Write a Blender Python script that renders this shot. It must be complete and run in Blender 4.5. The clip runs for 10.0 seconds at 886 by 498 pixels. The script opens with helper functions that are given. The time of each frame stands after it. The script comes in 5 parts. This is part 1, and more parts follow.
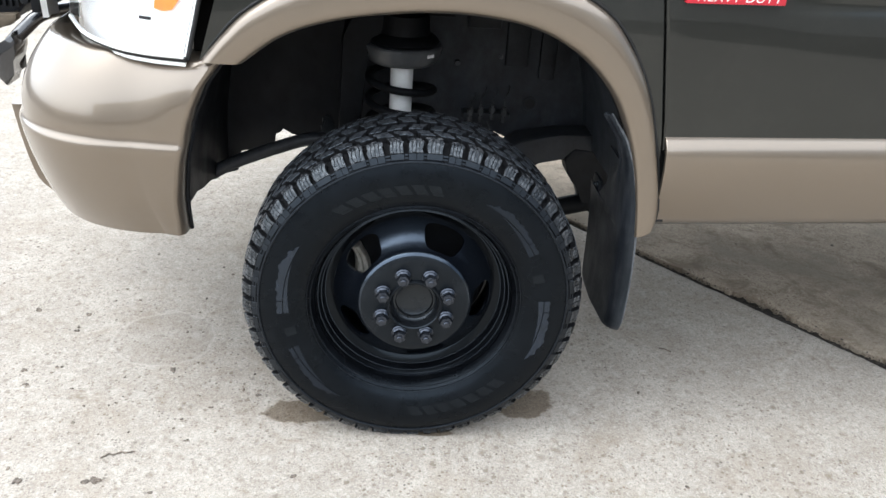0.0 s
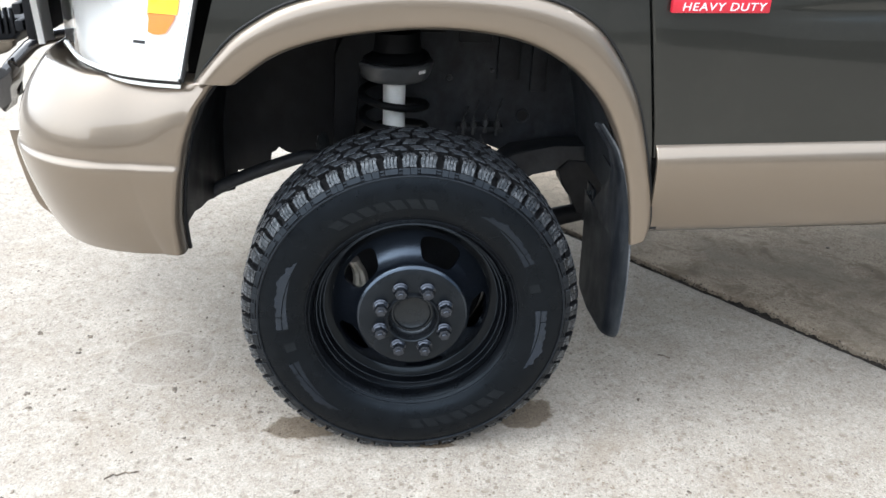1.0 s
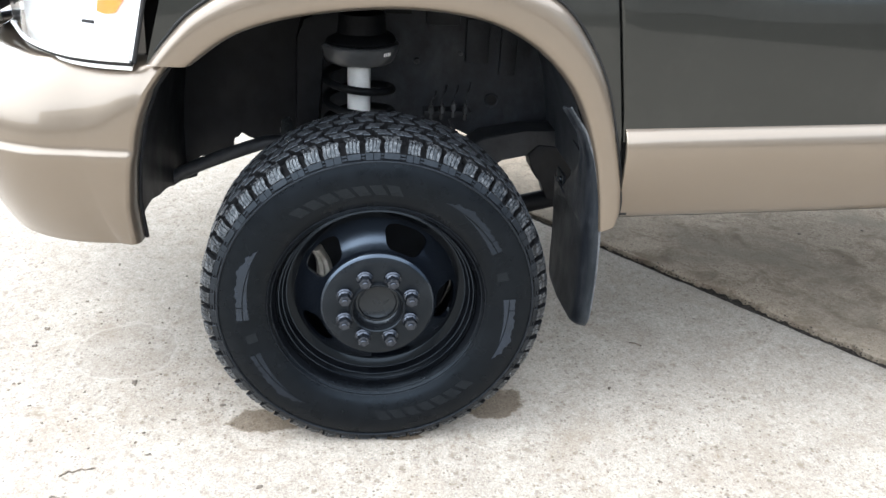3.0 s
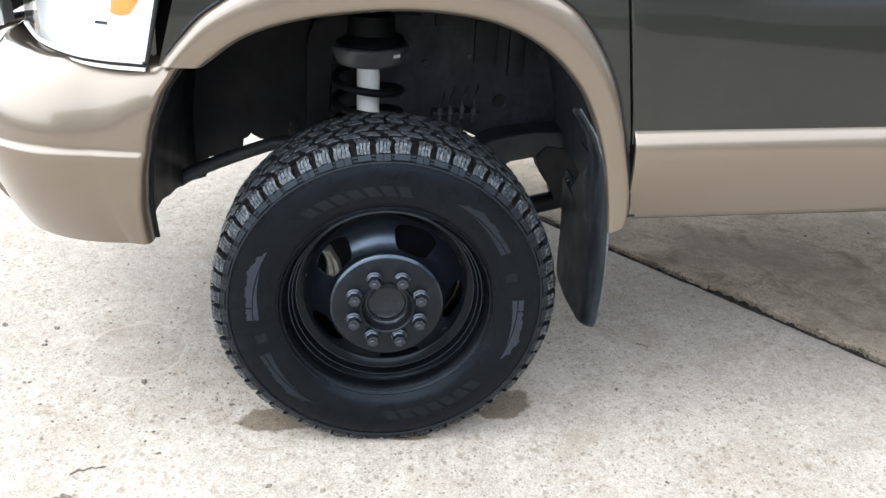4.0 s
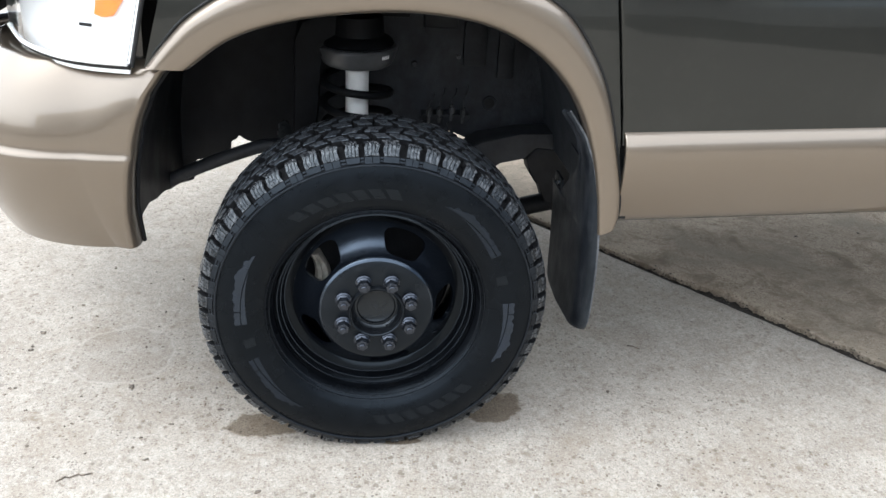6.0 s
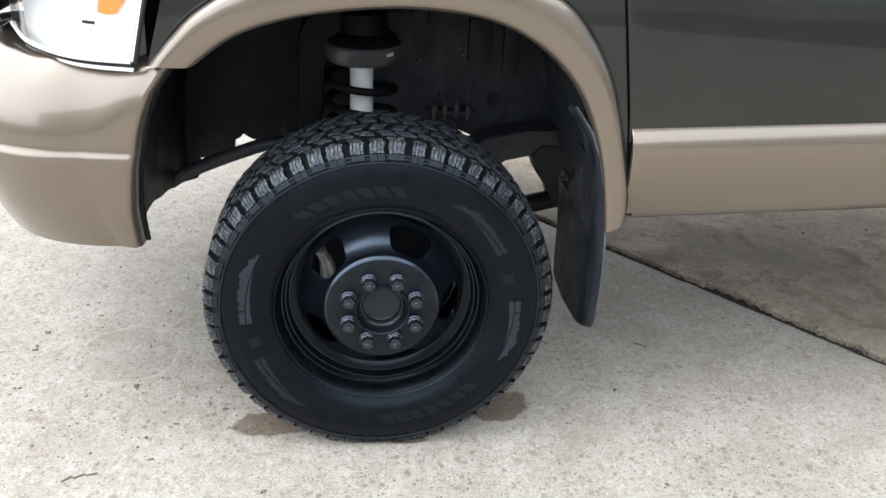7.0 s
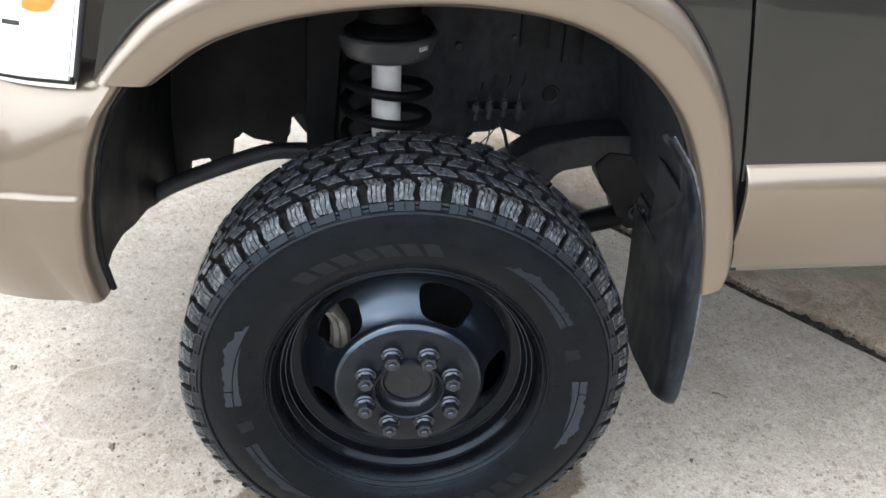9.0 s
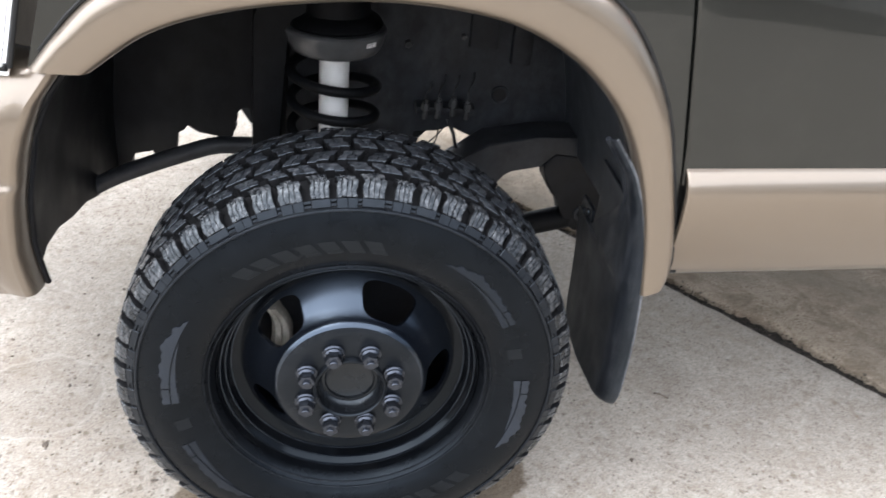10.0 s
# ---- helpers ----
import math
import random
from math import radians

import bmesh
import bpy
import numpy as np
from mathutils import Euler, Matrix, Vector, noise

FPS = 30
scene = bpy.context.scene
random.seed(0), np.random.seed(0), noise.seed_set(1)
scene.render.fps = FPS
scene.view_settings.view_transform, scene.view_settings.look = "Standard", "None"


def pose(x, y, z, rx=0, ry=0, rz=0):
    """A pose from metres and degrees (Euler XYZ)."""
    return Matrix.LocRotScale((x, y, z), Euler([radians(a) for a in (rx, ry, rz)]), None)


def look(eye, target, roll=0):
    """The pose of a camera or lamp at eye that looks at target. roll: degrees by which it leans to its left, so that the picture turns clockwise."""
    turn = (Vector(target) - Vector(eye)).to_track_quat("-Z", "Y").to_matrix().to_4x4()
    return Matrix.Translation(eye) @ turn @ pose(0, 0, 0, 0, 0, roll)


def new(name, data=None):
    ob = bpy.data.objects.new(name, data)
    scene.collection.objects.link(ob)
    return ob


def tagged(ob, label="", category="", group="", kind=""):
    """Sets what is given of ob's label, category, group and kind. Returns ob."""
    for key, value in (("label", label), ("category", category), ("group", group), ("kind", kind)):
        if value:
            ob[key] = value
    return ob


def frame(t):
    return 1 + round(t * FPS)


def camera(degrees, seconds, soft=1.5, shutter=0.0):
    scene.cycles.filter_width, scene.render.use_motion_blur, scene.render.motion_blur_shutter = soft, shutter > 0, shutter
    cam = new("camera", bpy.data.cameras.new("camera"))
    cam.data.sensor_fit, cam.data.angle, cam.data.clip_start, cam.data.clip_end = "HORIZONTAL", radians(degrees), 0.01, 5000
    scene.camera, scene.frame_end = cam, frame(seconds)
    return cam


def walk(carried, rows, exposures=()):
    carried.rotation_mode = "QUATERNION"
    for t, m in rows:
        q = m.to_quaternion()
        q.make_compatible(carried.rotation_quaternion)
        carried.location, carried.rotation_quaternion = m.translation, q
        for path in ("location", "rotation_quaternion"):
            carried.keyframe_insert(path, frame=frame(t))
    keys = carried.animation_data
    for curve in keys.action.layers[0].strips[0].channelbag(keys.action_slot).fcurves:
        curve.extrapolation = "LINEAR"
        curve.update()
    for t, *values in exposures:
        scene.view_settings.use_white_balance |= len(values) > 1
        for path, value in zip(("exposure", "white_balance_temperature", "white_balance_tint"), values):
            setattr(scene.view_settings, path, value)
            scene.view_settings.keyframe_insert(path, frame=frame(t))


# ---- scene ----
cam = camera(55.7, 10.0, shutter=0.5)
PATH = [
    (0, (-0.117, -1.692, 1.4), (0.065, 0.085, 0.501), 4.3),
    (0.5, (-0.12, -1.72, 1.393), (0.058, 0.065, 0.508), 3.4),
    (1, (-0.109, -1.711, 1.406), (0.072, 0.081, 0.537), 2.7),
    (1.5, (-0.092, -1.683, 1.401), (0.126, 0.108, 0.539), 2.9),
    (2, (-0.088, -1.672, 1.395), (0.144, 0.111, 0.519), 3.2),
    (2.5, (-0.075, -1.665, 1.383), (0.165, 0.108, 0.49), 3.2),
    (4, (-0.094, -1.674, 1.387), (0.135, 0.102, 0.496), 3.3),
    (4.5, (-0.09, -1.664, 1.384), (0.149, 0.104, 0.48), 3.4),
    (5, (-0.079, -1.65, 1.385), (0.158, 0.122, 0.489), 3.4),
    (5.5, (-0.086, -1.66, 1.386), (0.163, 0.114, 0.498), 3.4),
    (7, (-0.09, -1.648, 1.379), (0.149, 0.126, 0.486), 3.0),
    (7.5, (0.001, -1.489, 1.374), (0.167, 0.284, 0.465), 2.6),
    (8, (0.051, -1.361, 1.378), (0.169, 0.404, 0.445), 1.4),
    (8.5, (-0.035, -1.227, 1.396), (0.099, 0.515, 0.424), 1.6),
    (9, (-0.067, -1.141, 1.378), (0.104, 0.564, 0.347), 3.1),
    (9.5, (-0.052, -1.118, 1.38), (0.141, 0.556, 0.302), 4.0),
    (10, (-0.05, -1.141, 1.375), (0.231, 0.554, 0.351), 5.9),
]
EXPOSURE = [(0, 1.10, 5850, 5), (1, 1.19, 5850, 5), (1.5, 1.41, 5850, 5), (2, 1.51, 5850, 5), (2.5, 1.57, 5850, 5), (4, 1.37, 5850, 5), (4.5, 1.55, 5850, 5), (5, 1.41, 5850, 5), (5.5, 1.17, 5850, 5), (7, 1.10, 5850, 5), (8, 1.17, 6000, 6), (8.5, 1.25, 6000, 6), (9, 1.42, 6000, 6), (10, 1.55, 6000, 9)]
walk(cam, [(t, look(eye, target, roll)) for t, eye, target, roll in PATH], EXPOSURE)

# ---- light ----
world = bpy.data.worlds.new("sky")
scene.world = world
world.use_nodes = True
wn = world.node_tree
sky = wn.nodes.new("ShaderNodeTexSky")
sky.sky_type, sky.sun_disc = "NISHITA", False
sky.sun_elevation, sky.sun_rotation = radians(60), radians(-97)
sky.altitude, sky.air_density, sky.dust_density, sky.ozone_density = 200, 0.9, 6.0, 0.3
grey = wn.nodes.new("ShaderNodeHueSaturation")      # cloud takes most of the blue out
grey.inputs["Saturation"].default_value = 0.4
wn.links.new(sky.outputs[0], grey.inputs["Color"])
wn.links.new(grey.outputs[0], wn.nodes["Background"].inputs[0])
wn.nodes["Background"].inputs[1].default_value = 0.12
sun = new("sun", bpy.data.lights.new("sun", "SUN"))
sun.data.energy, sun.data.angle, sun.data.color = 3.4, radians(165), (1.0, 0.970, 0.972)
sun.matrix_world = look((-4.6, -0.6, 8.0), (0, 0, 0))


# ---- materials ----
def material(name, base=(0.5, 0.5, 0.5), rough=0.5, metal=0.0, noise_amt=0.15, scale=30.0, bump=0.0, bump_scale=200.0,
             coat=0.0, rough_var=0.0, island=0.0, dirt=None, dirt_amt=0.0, dirt_scale=6.0, specular=0.5, spec_tint=None, streak=1.0):
    m = bpy.data.materials.new(name)
    m.use_nodes = True
    t = m.node_tree
    n, l = t.nodes, t.links
    p = n["Principled BSDF"]
    p.inputs["Metallic"].default_value = metal
    p.inputs["Roughness"].default_value = rough
    p.inputs["Specular IOR Level"].default_value = specular
    # the bluish tints passed in stand for blue sky reflected in black surfaces
    if spec_tint:
        p.inputs["Specular Tint"].default_value = (*spec_tint, 1)
    p.inputs["Coat Weight"].default_value = coat
    p.inputs["Coat Roughness"].default_value = 0.04
    tc = n.new("ShaderNodeTexCoord")

    def tex(sc, det=4.0, ro=0.55):
        q = n.new("ShaderNodeTexNoise")
        q.inputs["Scale"].default_value, q.inputs["Detail"].default_value, q.inputs["Roughness"].default_value = sc, det, ro
        l.new(tc.outputs["Object"], q.inputs["Vector"])
        return q

    def mixc(fac, a, b, mode="MIX"):
        q = n.new("ShaderNodeMix")
        q.data_type, q.blend_type = "RGBA", mode
        for sock, v in ((q.inputs[0], fac), (q.inputs[6], a), (q.inputs[7], b)):
            if hasattr(v, "is_output"):
                l.new(v, sock)
            else:
                sock.default_value = v if isinstance(v, float) else (*v[:3], 1)
        return q.outputs[2]

    def ramp(src, lo, hi):
        q = n.new("ShaderNodeMapRange")
        q.inputs[1].default_value, q.inputs[2].default_value = lo, hi
        l.new(src, q.inputs[0])
        return q.outputs[0]

    a = tex(scale)
    dark = tuple(c * (1 - noise_amt) for c in base)
    light = tuple(min(1, c * (1 + noise_amt)) for c in base)
    col = mixc(ramp(a.outputs[0], 0.3, 0.7), dark, light)
    if island:
        gi = n.new("ShaderNodeNewGeometry")
        im = n.new("ShaderNodeMapRange")
        im.inputs[3].default_value, im.inputs[4].default_value = 1 - island, 1 + island
        l.new(gi.outputs["Random Per Island"], im.inputs[0])
        col = mixc(1.0, col, im.outputs[0], "MULTIPLY")
    if dirt:
        d = tex(dirt_scale, 8.0, 0.7)
        if streak != 1.0:
            mp = n.new("ShaderNodeMapping")
            mp.inputs["Scale"].default_value = (1, 1, streak)
            l.new(tc.outputs["Object"], mp.inputs["Vector"])
            l.new(mp.outputs[0], d.inputs["Vector"])
        dm = n.new("ShaderNodeMath")
        dm.operation = "MULTIPLY"
        dm.inputs[1].default_value = dirt_amt
        l.new(ramp(d.outputs[0], 0.48, 0.72), dm.inputs[0])
        col = mixc(dm.outputs[0], col, dirt)
    l.new(col, p.inputs["Base Color"])
    if rough_var:
        b = tex(scale * 0.4, 6.0)
        rr = n.new("ShaderNodeMapRange")
        rr.inputs[1].default_value, rr.inputs[2].default_value = 0.3, 0.7
        rr.inputs[3].default_value, rr.inputs[4].default_value = max(0.02, rough - rough_var), min(1, rough + rough_var)
        l.new(b.outputs[0], rr.inputs[0])
        l.new(rr.outputs[0], p.inputs["Roughness"])
    if bump:
        b = tex(bump_scale, 5.0)
        bn = n.new("ShaderNodeBump")
        bn.inputs["Strength"].default_value, bn.inputs["Distance"].default_value = bump, 0.002
        l.new(b.outputs[0], bn.inputs["Height"])
        l.new(bn.outputs[0], p.inputs["Normal"])
    return m


def concrete(name, stains=(), tone=1.0, cast=(1.0, 1.0, 1.0), blotch=0.0, ring=None):
    """Broom-worn pale concrete: sand grain, blotches, dark specks, and damp patches given as (x, y, radius x, radius y)."""
    m = bpy.data.materials.new(name)
    m.use_nodes = True
    t = m.node_tree
    n, l = t.nodes, t.links
    p = n["Principled BSDF"]
    p.inputs["Specular IOR Level"].default_value = 0.12
    geo = n.new("ShaderNodeNewGeometry")
    pos = geo.outputs["Position"]

    def tex(sc, det=4.0, ro=0.55, dist=0.0):
        q = n.new("ShaderNodeTexNoise")
        q.inputs["Scale"].default_value, q.inputs["Detail"].default_value = sc, det
        q.inputs["Roughness"].default_value, q.inputs["Distortion"].default_value = ro, dist
        l.new(pos, q.inputs["Vector"])
        return q.outputs[0]

    def rng(src, a, b, c=0.0, d=1.0):
        q = n.new("ShaderNodeMapRange")
        for i, v in enumerate((a, b, c, d)):
            q.inputs[i + 1].default_value = v
        l.new(src, q.inputs[0])
        return q.outputs[0]

    def mixc(fac, a, b, mode="MIX"):
        q = n.new("ShaderNodeMix")
        q.data_type, q.blend_type = "RGBA", mode
        for sock, v in ((q.inputs[0], fac), (q.inputs[6], a), (q.inputs[7], b)):
            if hasattr(v, "is_output"):
                l.new(v, sock)
            else:
                sock.default_value = v if isinstance(v, float) else (*v[:3], 1)
        return q.outputs[2]

    def math_(op, a, b):
        q = n.new("ShaderNodeMath")
        q.operation = op
        for sock, v in zip(q.inputs, (a, b)):
            if hasattr(v, "is_output"):
                l.new(v, sock)
            else:
                sock.default_value = v
        return q.outputs[0]

    def vor(sc, feature="F1"):
        q = n.new("ShaderNodeTexVoronoi")
        q.feature = feature
        q.inputs["Scale"].default_value = sc
        l.new(pos, q.inputs["Vector"])
        return q

    def c3(*c):
        return tuple(v * tone * k for v, k in zip(c, cast))

    col = mixc(rng(tex(1.3, 6, 0.6), 0.36, 0.66), c3(0.53, 0.487, 0.425), c3(0.41, 0.372, 0.32))
    col = mixc(rng(tex(22, 5, 0.7, 0.3), 0.50, 0.66, 0, 0.40), col, c3(0.31, 0.28, 0.24))
    col = mixc(rng(tex(5, 7, 0.7, 0.6), 0.44, 0.64, 0, 0.9), col, c3(0.60, 0.56, 0.495))
    col = mixc(rng(tex(11, 6, 0.7, 0.8), 0.53, 0.63, 0, 0.5), col, c3(0.36, 0.322, 0.272))
    # sand grains of many tones
    g = vor(330)
    sg = n.new("ShaderNodeSeparateColor")
    l.new(g.outputs["Color"], sg.inputs[0])
    col = mixc(rng(sg.outputs[0], 0.0, 1.0, 0.0, 0.7), col, mixc(sg.outputs[1], c3(0.24, 0.222, 0.195), c3(0.66, 0.64, 0.59)))
    col = mixc(rng(tex(60, 4, 0.7), 0.54, 0.70, 0, 0.5), col, c3(0.29, 0.262, 0.225))
    col = mixc(rng(tex(190, 3, 0.7), 0.54, 0.70, 0, 0.8), col, c3(0.24, 0.218, 0.19))
    col = mixc(rng(tex(420, 2, 0.6), 0.58, 0.74, 0, 0.35), col, c3(0.69, 0.67, 0.62))
    col = mixc(rng(tex(33, 5, 0.75, 0.6), 0.54, 0.62, 0, 0.32), col, c3(0.70, 0.67, 0.615))
    col = mixc(rng(tex(40, 5, 0.7, 0.5), 0.55, 0.62, 0, 0.30), col, c3(0.29, 0.242, 0.195))
    col = mixc(rng(tex(90, 4, 0.7, 0.4), 0.60, 0.64, 0, 0.55), col, c3(0.21, 0.18, 0.15))
    # pits in clusters
    clus = rng(tex(2.6, 4, 0.6), 0.42, 0.62)
    pit = math_("MULTIPLY", rng(vor(75).outputs["Distance"], 0.30, 0.16), rng(tex(30, 3, 0.6), 0.46, 0.60))
    col = mixc(math_("MULTIPLY", math_("MULTIPLY", pit, clus), 0.85), col, c3(0.22, 0.175, 0.13))
    # soft brown and grey drip stains
    spot = math_("MULTIPLY", rng(vor(17).outputs["Distance"], 0.26, 0.10), rng(tex(8, 3, 0.6), 0.50, 0.60))
    col = mixc(math_("MULTIPLY", spot, 0.55), col, c3(0.22, 0.188, 0.15))
    col = mixc(rng(tex(3.1, 6, 0.7, 0.7), 0.52, 0.70, 0, 0.5), col, c3(0.335, 0.285, 0.225))
    # exposed dark aggregate, denser in drifts
    drift = rng(tex(1.7, 5, 0.65), 0.36, 0.64, 0.25, 1.0)
    ag = vor(105)
    sa = n.new("ShaderNodeSeparateColor")
    l.new(ag.outputs["Color"], sa.inputs[0])
    chip = math_("MULTIPLY", rng(sa.outputs[0], 0.80, 0.84), rng(ag.outputs["Distance"], 0.46, 0.30))
    col = mixc(math_("MULTIPLY", math_("MULTIPLY", chip, drift), 0.95), col, mixc(sa.outputs[1], c3(0.15, 0.14, 0.125), c3(0.27, 0.225, 0.175)))
    pale = math_("MULTIPLY", rng(sa.outputs[2], 0.84, 0.88), rng(ag.outputs["Distance"], 0.44, 0.30))
    col = mixc(math_("MULTIPLY", pale, 0.25), col, c3(0.70, 0.68, 0.64))
    big = vor(48)
    sb = n.new("ShaderNodeSeparateColor")
    l.new(big.outputs["Color"], sb.inputs[0])
    scab = math_("MULTIPLY", rng(sb.outputs[0], 0.76, 0.82), rng(math_("ADD", big.outputs["Distance"], rng(tex(110, 4, 0.7), 0.3, 0.7, -0.2, 0.2)), 0.40, 0.22))
    col = mixc(math_("MULTIPLY", math_("MULTIPLY", scab, drift), 0.8), col, mixc(sb.outputs[1], c3(0.21, 0.175, 0.14), c3(0.30, 0.275, 0.24)))
    smear = math_("MULTIPLY", rng(tex(7.5, 6, 0.75, 1.2), 0.58, 0.68), rng(tex(34, 5, 0.75, 0.5), 0.44, 0.60))
    col = mixc(math_("MULTIPLY", smear, 0.75), col, c3(0.25, 0.205, 0.155))
    if blotch:
        col = mixc(rng(tex(2.2, 6, 0.65, 0.5), 0.44, 0.62, 0, 0.55 * blotch), col, c3(0.27, 0.262, 0.235))
        col = mixc(rng(tex(6.5, 7, 0.72, 0.8), 0.50, 0.64, 0, 0.7 * blotch), col, c3(0.235, 0.205, 0.17))
        col = mixc(rng(tex(4.0, 6, 0.7, 0.4), 0.58, 0.72, 0, 0.6 * blotch), col, c3(0.60, 0.57, 0.52))
    wet = None
    sep = n.new("ShaderNodeSeparateXYZ")
    l.new(pos, sep.inputs[0])
    wob = rng(tex(14, 4, 0.6), 0.2, 0.8, -0.35, 0.35)
    for sx, sy, rx, ry in stains:
        dx = math_("DIVIDE", math_("SUBTRACT", sep.outputs[0], sx), rx)
        dy = math_("DIVIDE", math_("SUBTRACT", sep.outputs[1], sy), ry)
        d = math_("SQRT", math_("ADD", math_("MULTIPLY", dx, dx), math_("MULTIPLY", dy, dy)), 0.0)
        one = rng(math_("ADD", d, wob), 1.08, 0.94)
        wet = one if wet is None else math_("MAXIMUM", wet, one)
    if ring:
        dx, dy = math_("SUBTRACT", sep.outputs[0], ring[0]), math_("SUBTRACT", sep.outputs[1], ring[1])
        d = math_("ADD", math_("SQRT", math_("ADD", math_("MULTIPLY", dx, dx), math_("MULTIPLY", dy, dy)), 0.0), rng(tex(9, 3, 0.6), 0.2, 0.8, -0.02, 0.02))
        inside = rng(d, ring[2] + 0.004, ring[2] - 0.002)
        col = mixc(math_("MULTIPLY", inside, 0.22), col, c3(0.30, 0.275, 0.24))
        line = math_("MULTIPLY", rng(d, ring[2] - 0.006, ring[2]), rng(d, ring[2] + 0.008, ring[2]))
        col = mixc(math_("MULTIPLY", line, 0.35), col, c3(0.66, 0.63, 0.58))
    rough = 0.85
    if wet is not None:
        wetc = mixc(1.0, col, (0.43, 0.385, 0.33), "MULTIPLY")
        col = mixc(wet, col, wetc)
        l.new(rng(wet, 0, 1, 0.85, 0.5), p.inputs["Roughness"])
    else:
        p.inputs["Roughness"].default_value = rough
    l.new(col, p.inputs["Base Color"])
    h = math_("SUBTRACT", math_("ADD", math_("MULTIPLY", tex(260, 4, 0.7), 0.6), tex(40, 5, 0.6)), math_("ADD", math_("MULTIPLY", chip, 0.5), math_("MULTIPLY", scab, 0.8)))
    bn = n.new("ShaderNodeBump")
    bn.inputs["Strength"].default_value, bn.inputs["Distance"].default_value = 0.6, 0.003
    l.new(h, bn.inputs["Height"])
    l.new(bn.outputs[0], p.inputs["Normal"])
    return m


def glass(name, color=(1, 1, 1), rough=0.0):
    m = bpy.data.materials.new(name)
    m.use_nodes = True
    p = m.node_tree.nodes["Principled BSDF"]
    p.inputs["Base Color"].default_value = (*color, 1)
    p.inputs["Roughness"].default_value = rough
    p.inputs["Transmission Weight"].default_value = 1.0
    p.inputs["IOR"].default_value = 1.4
    return m


M_CONC = concrete("pale_concrete", ((-0.278, 0.103, 0.092, 0.050), (0.312, 0.155, 0.10, 0.064), (0.075, 0.02, 0.05, 0.012)), tone=0.65, cast=(1.06, 1.025, 0.99), ring=(-0.70, 0.44, 0.14))
# brown cast stands in for the warm shade under the truck
M_CONC_OLD = concrete("weathered_concrete", tone=0.57, cast=(1.10, 0.985, 0.85), blotch=1.15)
M_SOIL = material("joint_dirt", (0.018, 0.0142, 0.0108), 0.95, noise_amt=0.7, scale=120, bump=1.0, bump_scale=160, dirt=(0.060, 0.049, 0.036), dirt_amt=0.6, dirt_scale=60)
M_CRUMB = material("dark_crumbs", (0.058, 0.047, 0.036), 0.95, 0, 0.6, 90, bump=0.6, bump_scale=300, island=0.5)
M_TAN = material("champagne_paint", (0.208, 0.170, 0.129), 0.29, 0.70, 0.03, 3, coat=1.0, bump=0.02, bump_scale=900, dirt=(0.15, 0.123, 0.092), dirt_amt=0.15)
M_DARK = material("dark_graphite_paint", (0.0205, 0.0215, 0.0185), 0.30, 0.5, 0.06, 3, coat=0.55, bump=0.02, bump_scale=900, dirt=(0.05, 0.048, 0.042), dirt_amt=0.2, dirt_scale=9)
M_RUBBER = material("tyre_rubber", (0.0026, 0.0030, 0.0039), 0.30, 0, 0.25, 40, bump=0.12, bump_scale=500, rough_var=0.10, dirt=(0.0064, 0.0073, 0.0090), dirt_amt=0.5, dirt_scale=9, specular=0.18, spec_tint=(0.70, 0.85, 1.0))
# pale streaks put scratches and glints of light into the colour
M_TREAD = material("tread_rubber", (0.0068, 0.0076, 0.0092), 0.31, 0, 0.6, 110, island=0.35, bump=1.0, bump_scale=130, specular=0.5, rough_var=0.2, dirt=(0.27, 0.277, 0.288), dirt_amt=0.52, dirt_scale=150, spec_tint=(0.82, 0.92, 1.0), streak=0.18)
M_LUG = material("shoulder_lug_rubber", (0.0068, 0.0076, 0.0095), 0.42, 0, 0.3, 60, island=0.2, bump=0.3, bump_scale=300, specular=0.28, dirt=(0.02, 0.021, 0.023), dirt_amt=0.4, dirt_scale=40, spec_tint=(0.72, 0.86, 1.0))
# lighter copy for the crown rows, making up light the fender cuts off
M_CROWN = material("lightened_crown_rubber", (0.015, 0.0168, 0.020), 0.36, 0, 0.5, 90, island=0.35, bump=1.0, bump_scale=150, specular=0.55, rough_var=0.14, dirt=(0.19, 0.197, 0.208), dirt_amt=0.5, dirt_scale=130, spec_tint=(0.72, 0.86, 1.0))
# darker than the block tops: groove shade put into the colour
M_GROOVE_SHADE = material("groove_shade_rubber", (0.0065, 0.0067, 0.0075), 0.8, 0, 0.3, 60, bump=0.2, bump_scale=300, specular=0.1)
M_GRAPHIC = material("smooth_moulded_rubber", (0.0100, 0.0125, 0.0195), 0.26, 0, 0.15, 60, specular=0.6, dirt=(0.006, 0.007, 0.009), dirt_amt=0.8, dirt_scale=22, spec_tint=(0.72, 0.86, 1.0))
# darker copy for the two marks that reflect less light
M_GRAPHIC_SHADED = material("shaded_moulded_rubber", (0.0064, 0.0080, 0.0122), 0.34, 0, 0.25, 60, specular=0.38, dirt=(0.0040, 0.0047, 0.006), dirt_amt=0.9, dirt_scale=26, spec_tint=(0.72, 0.86, 1.0))
M_LETTER = material("moulded_letter_rubber", (0.0034, 0.0040, 0.0052), 0.27, 0, 0.2, 60, specular=0.30, spec_tint=(0.72, 0.86, 1.0))
M_RIM = material("satin_black_steel", (0.0026, 0.0034, 0.0054), 0.24, 0.0, 0.2, 8, rough_var=0.07, bump=0.03, bump_scale=600, dirt=(0.014, 0.015, 0.017), dirt_amt=0.15, dirt_scale=18, specular=1.0, spec_tint=(0.64, 0.79, 1.0))
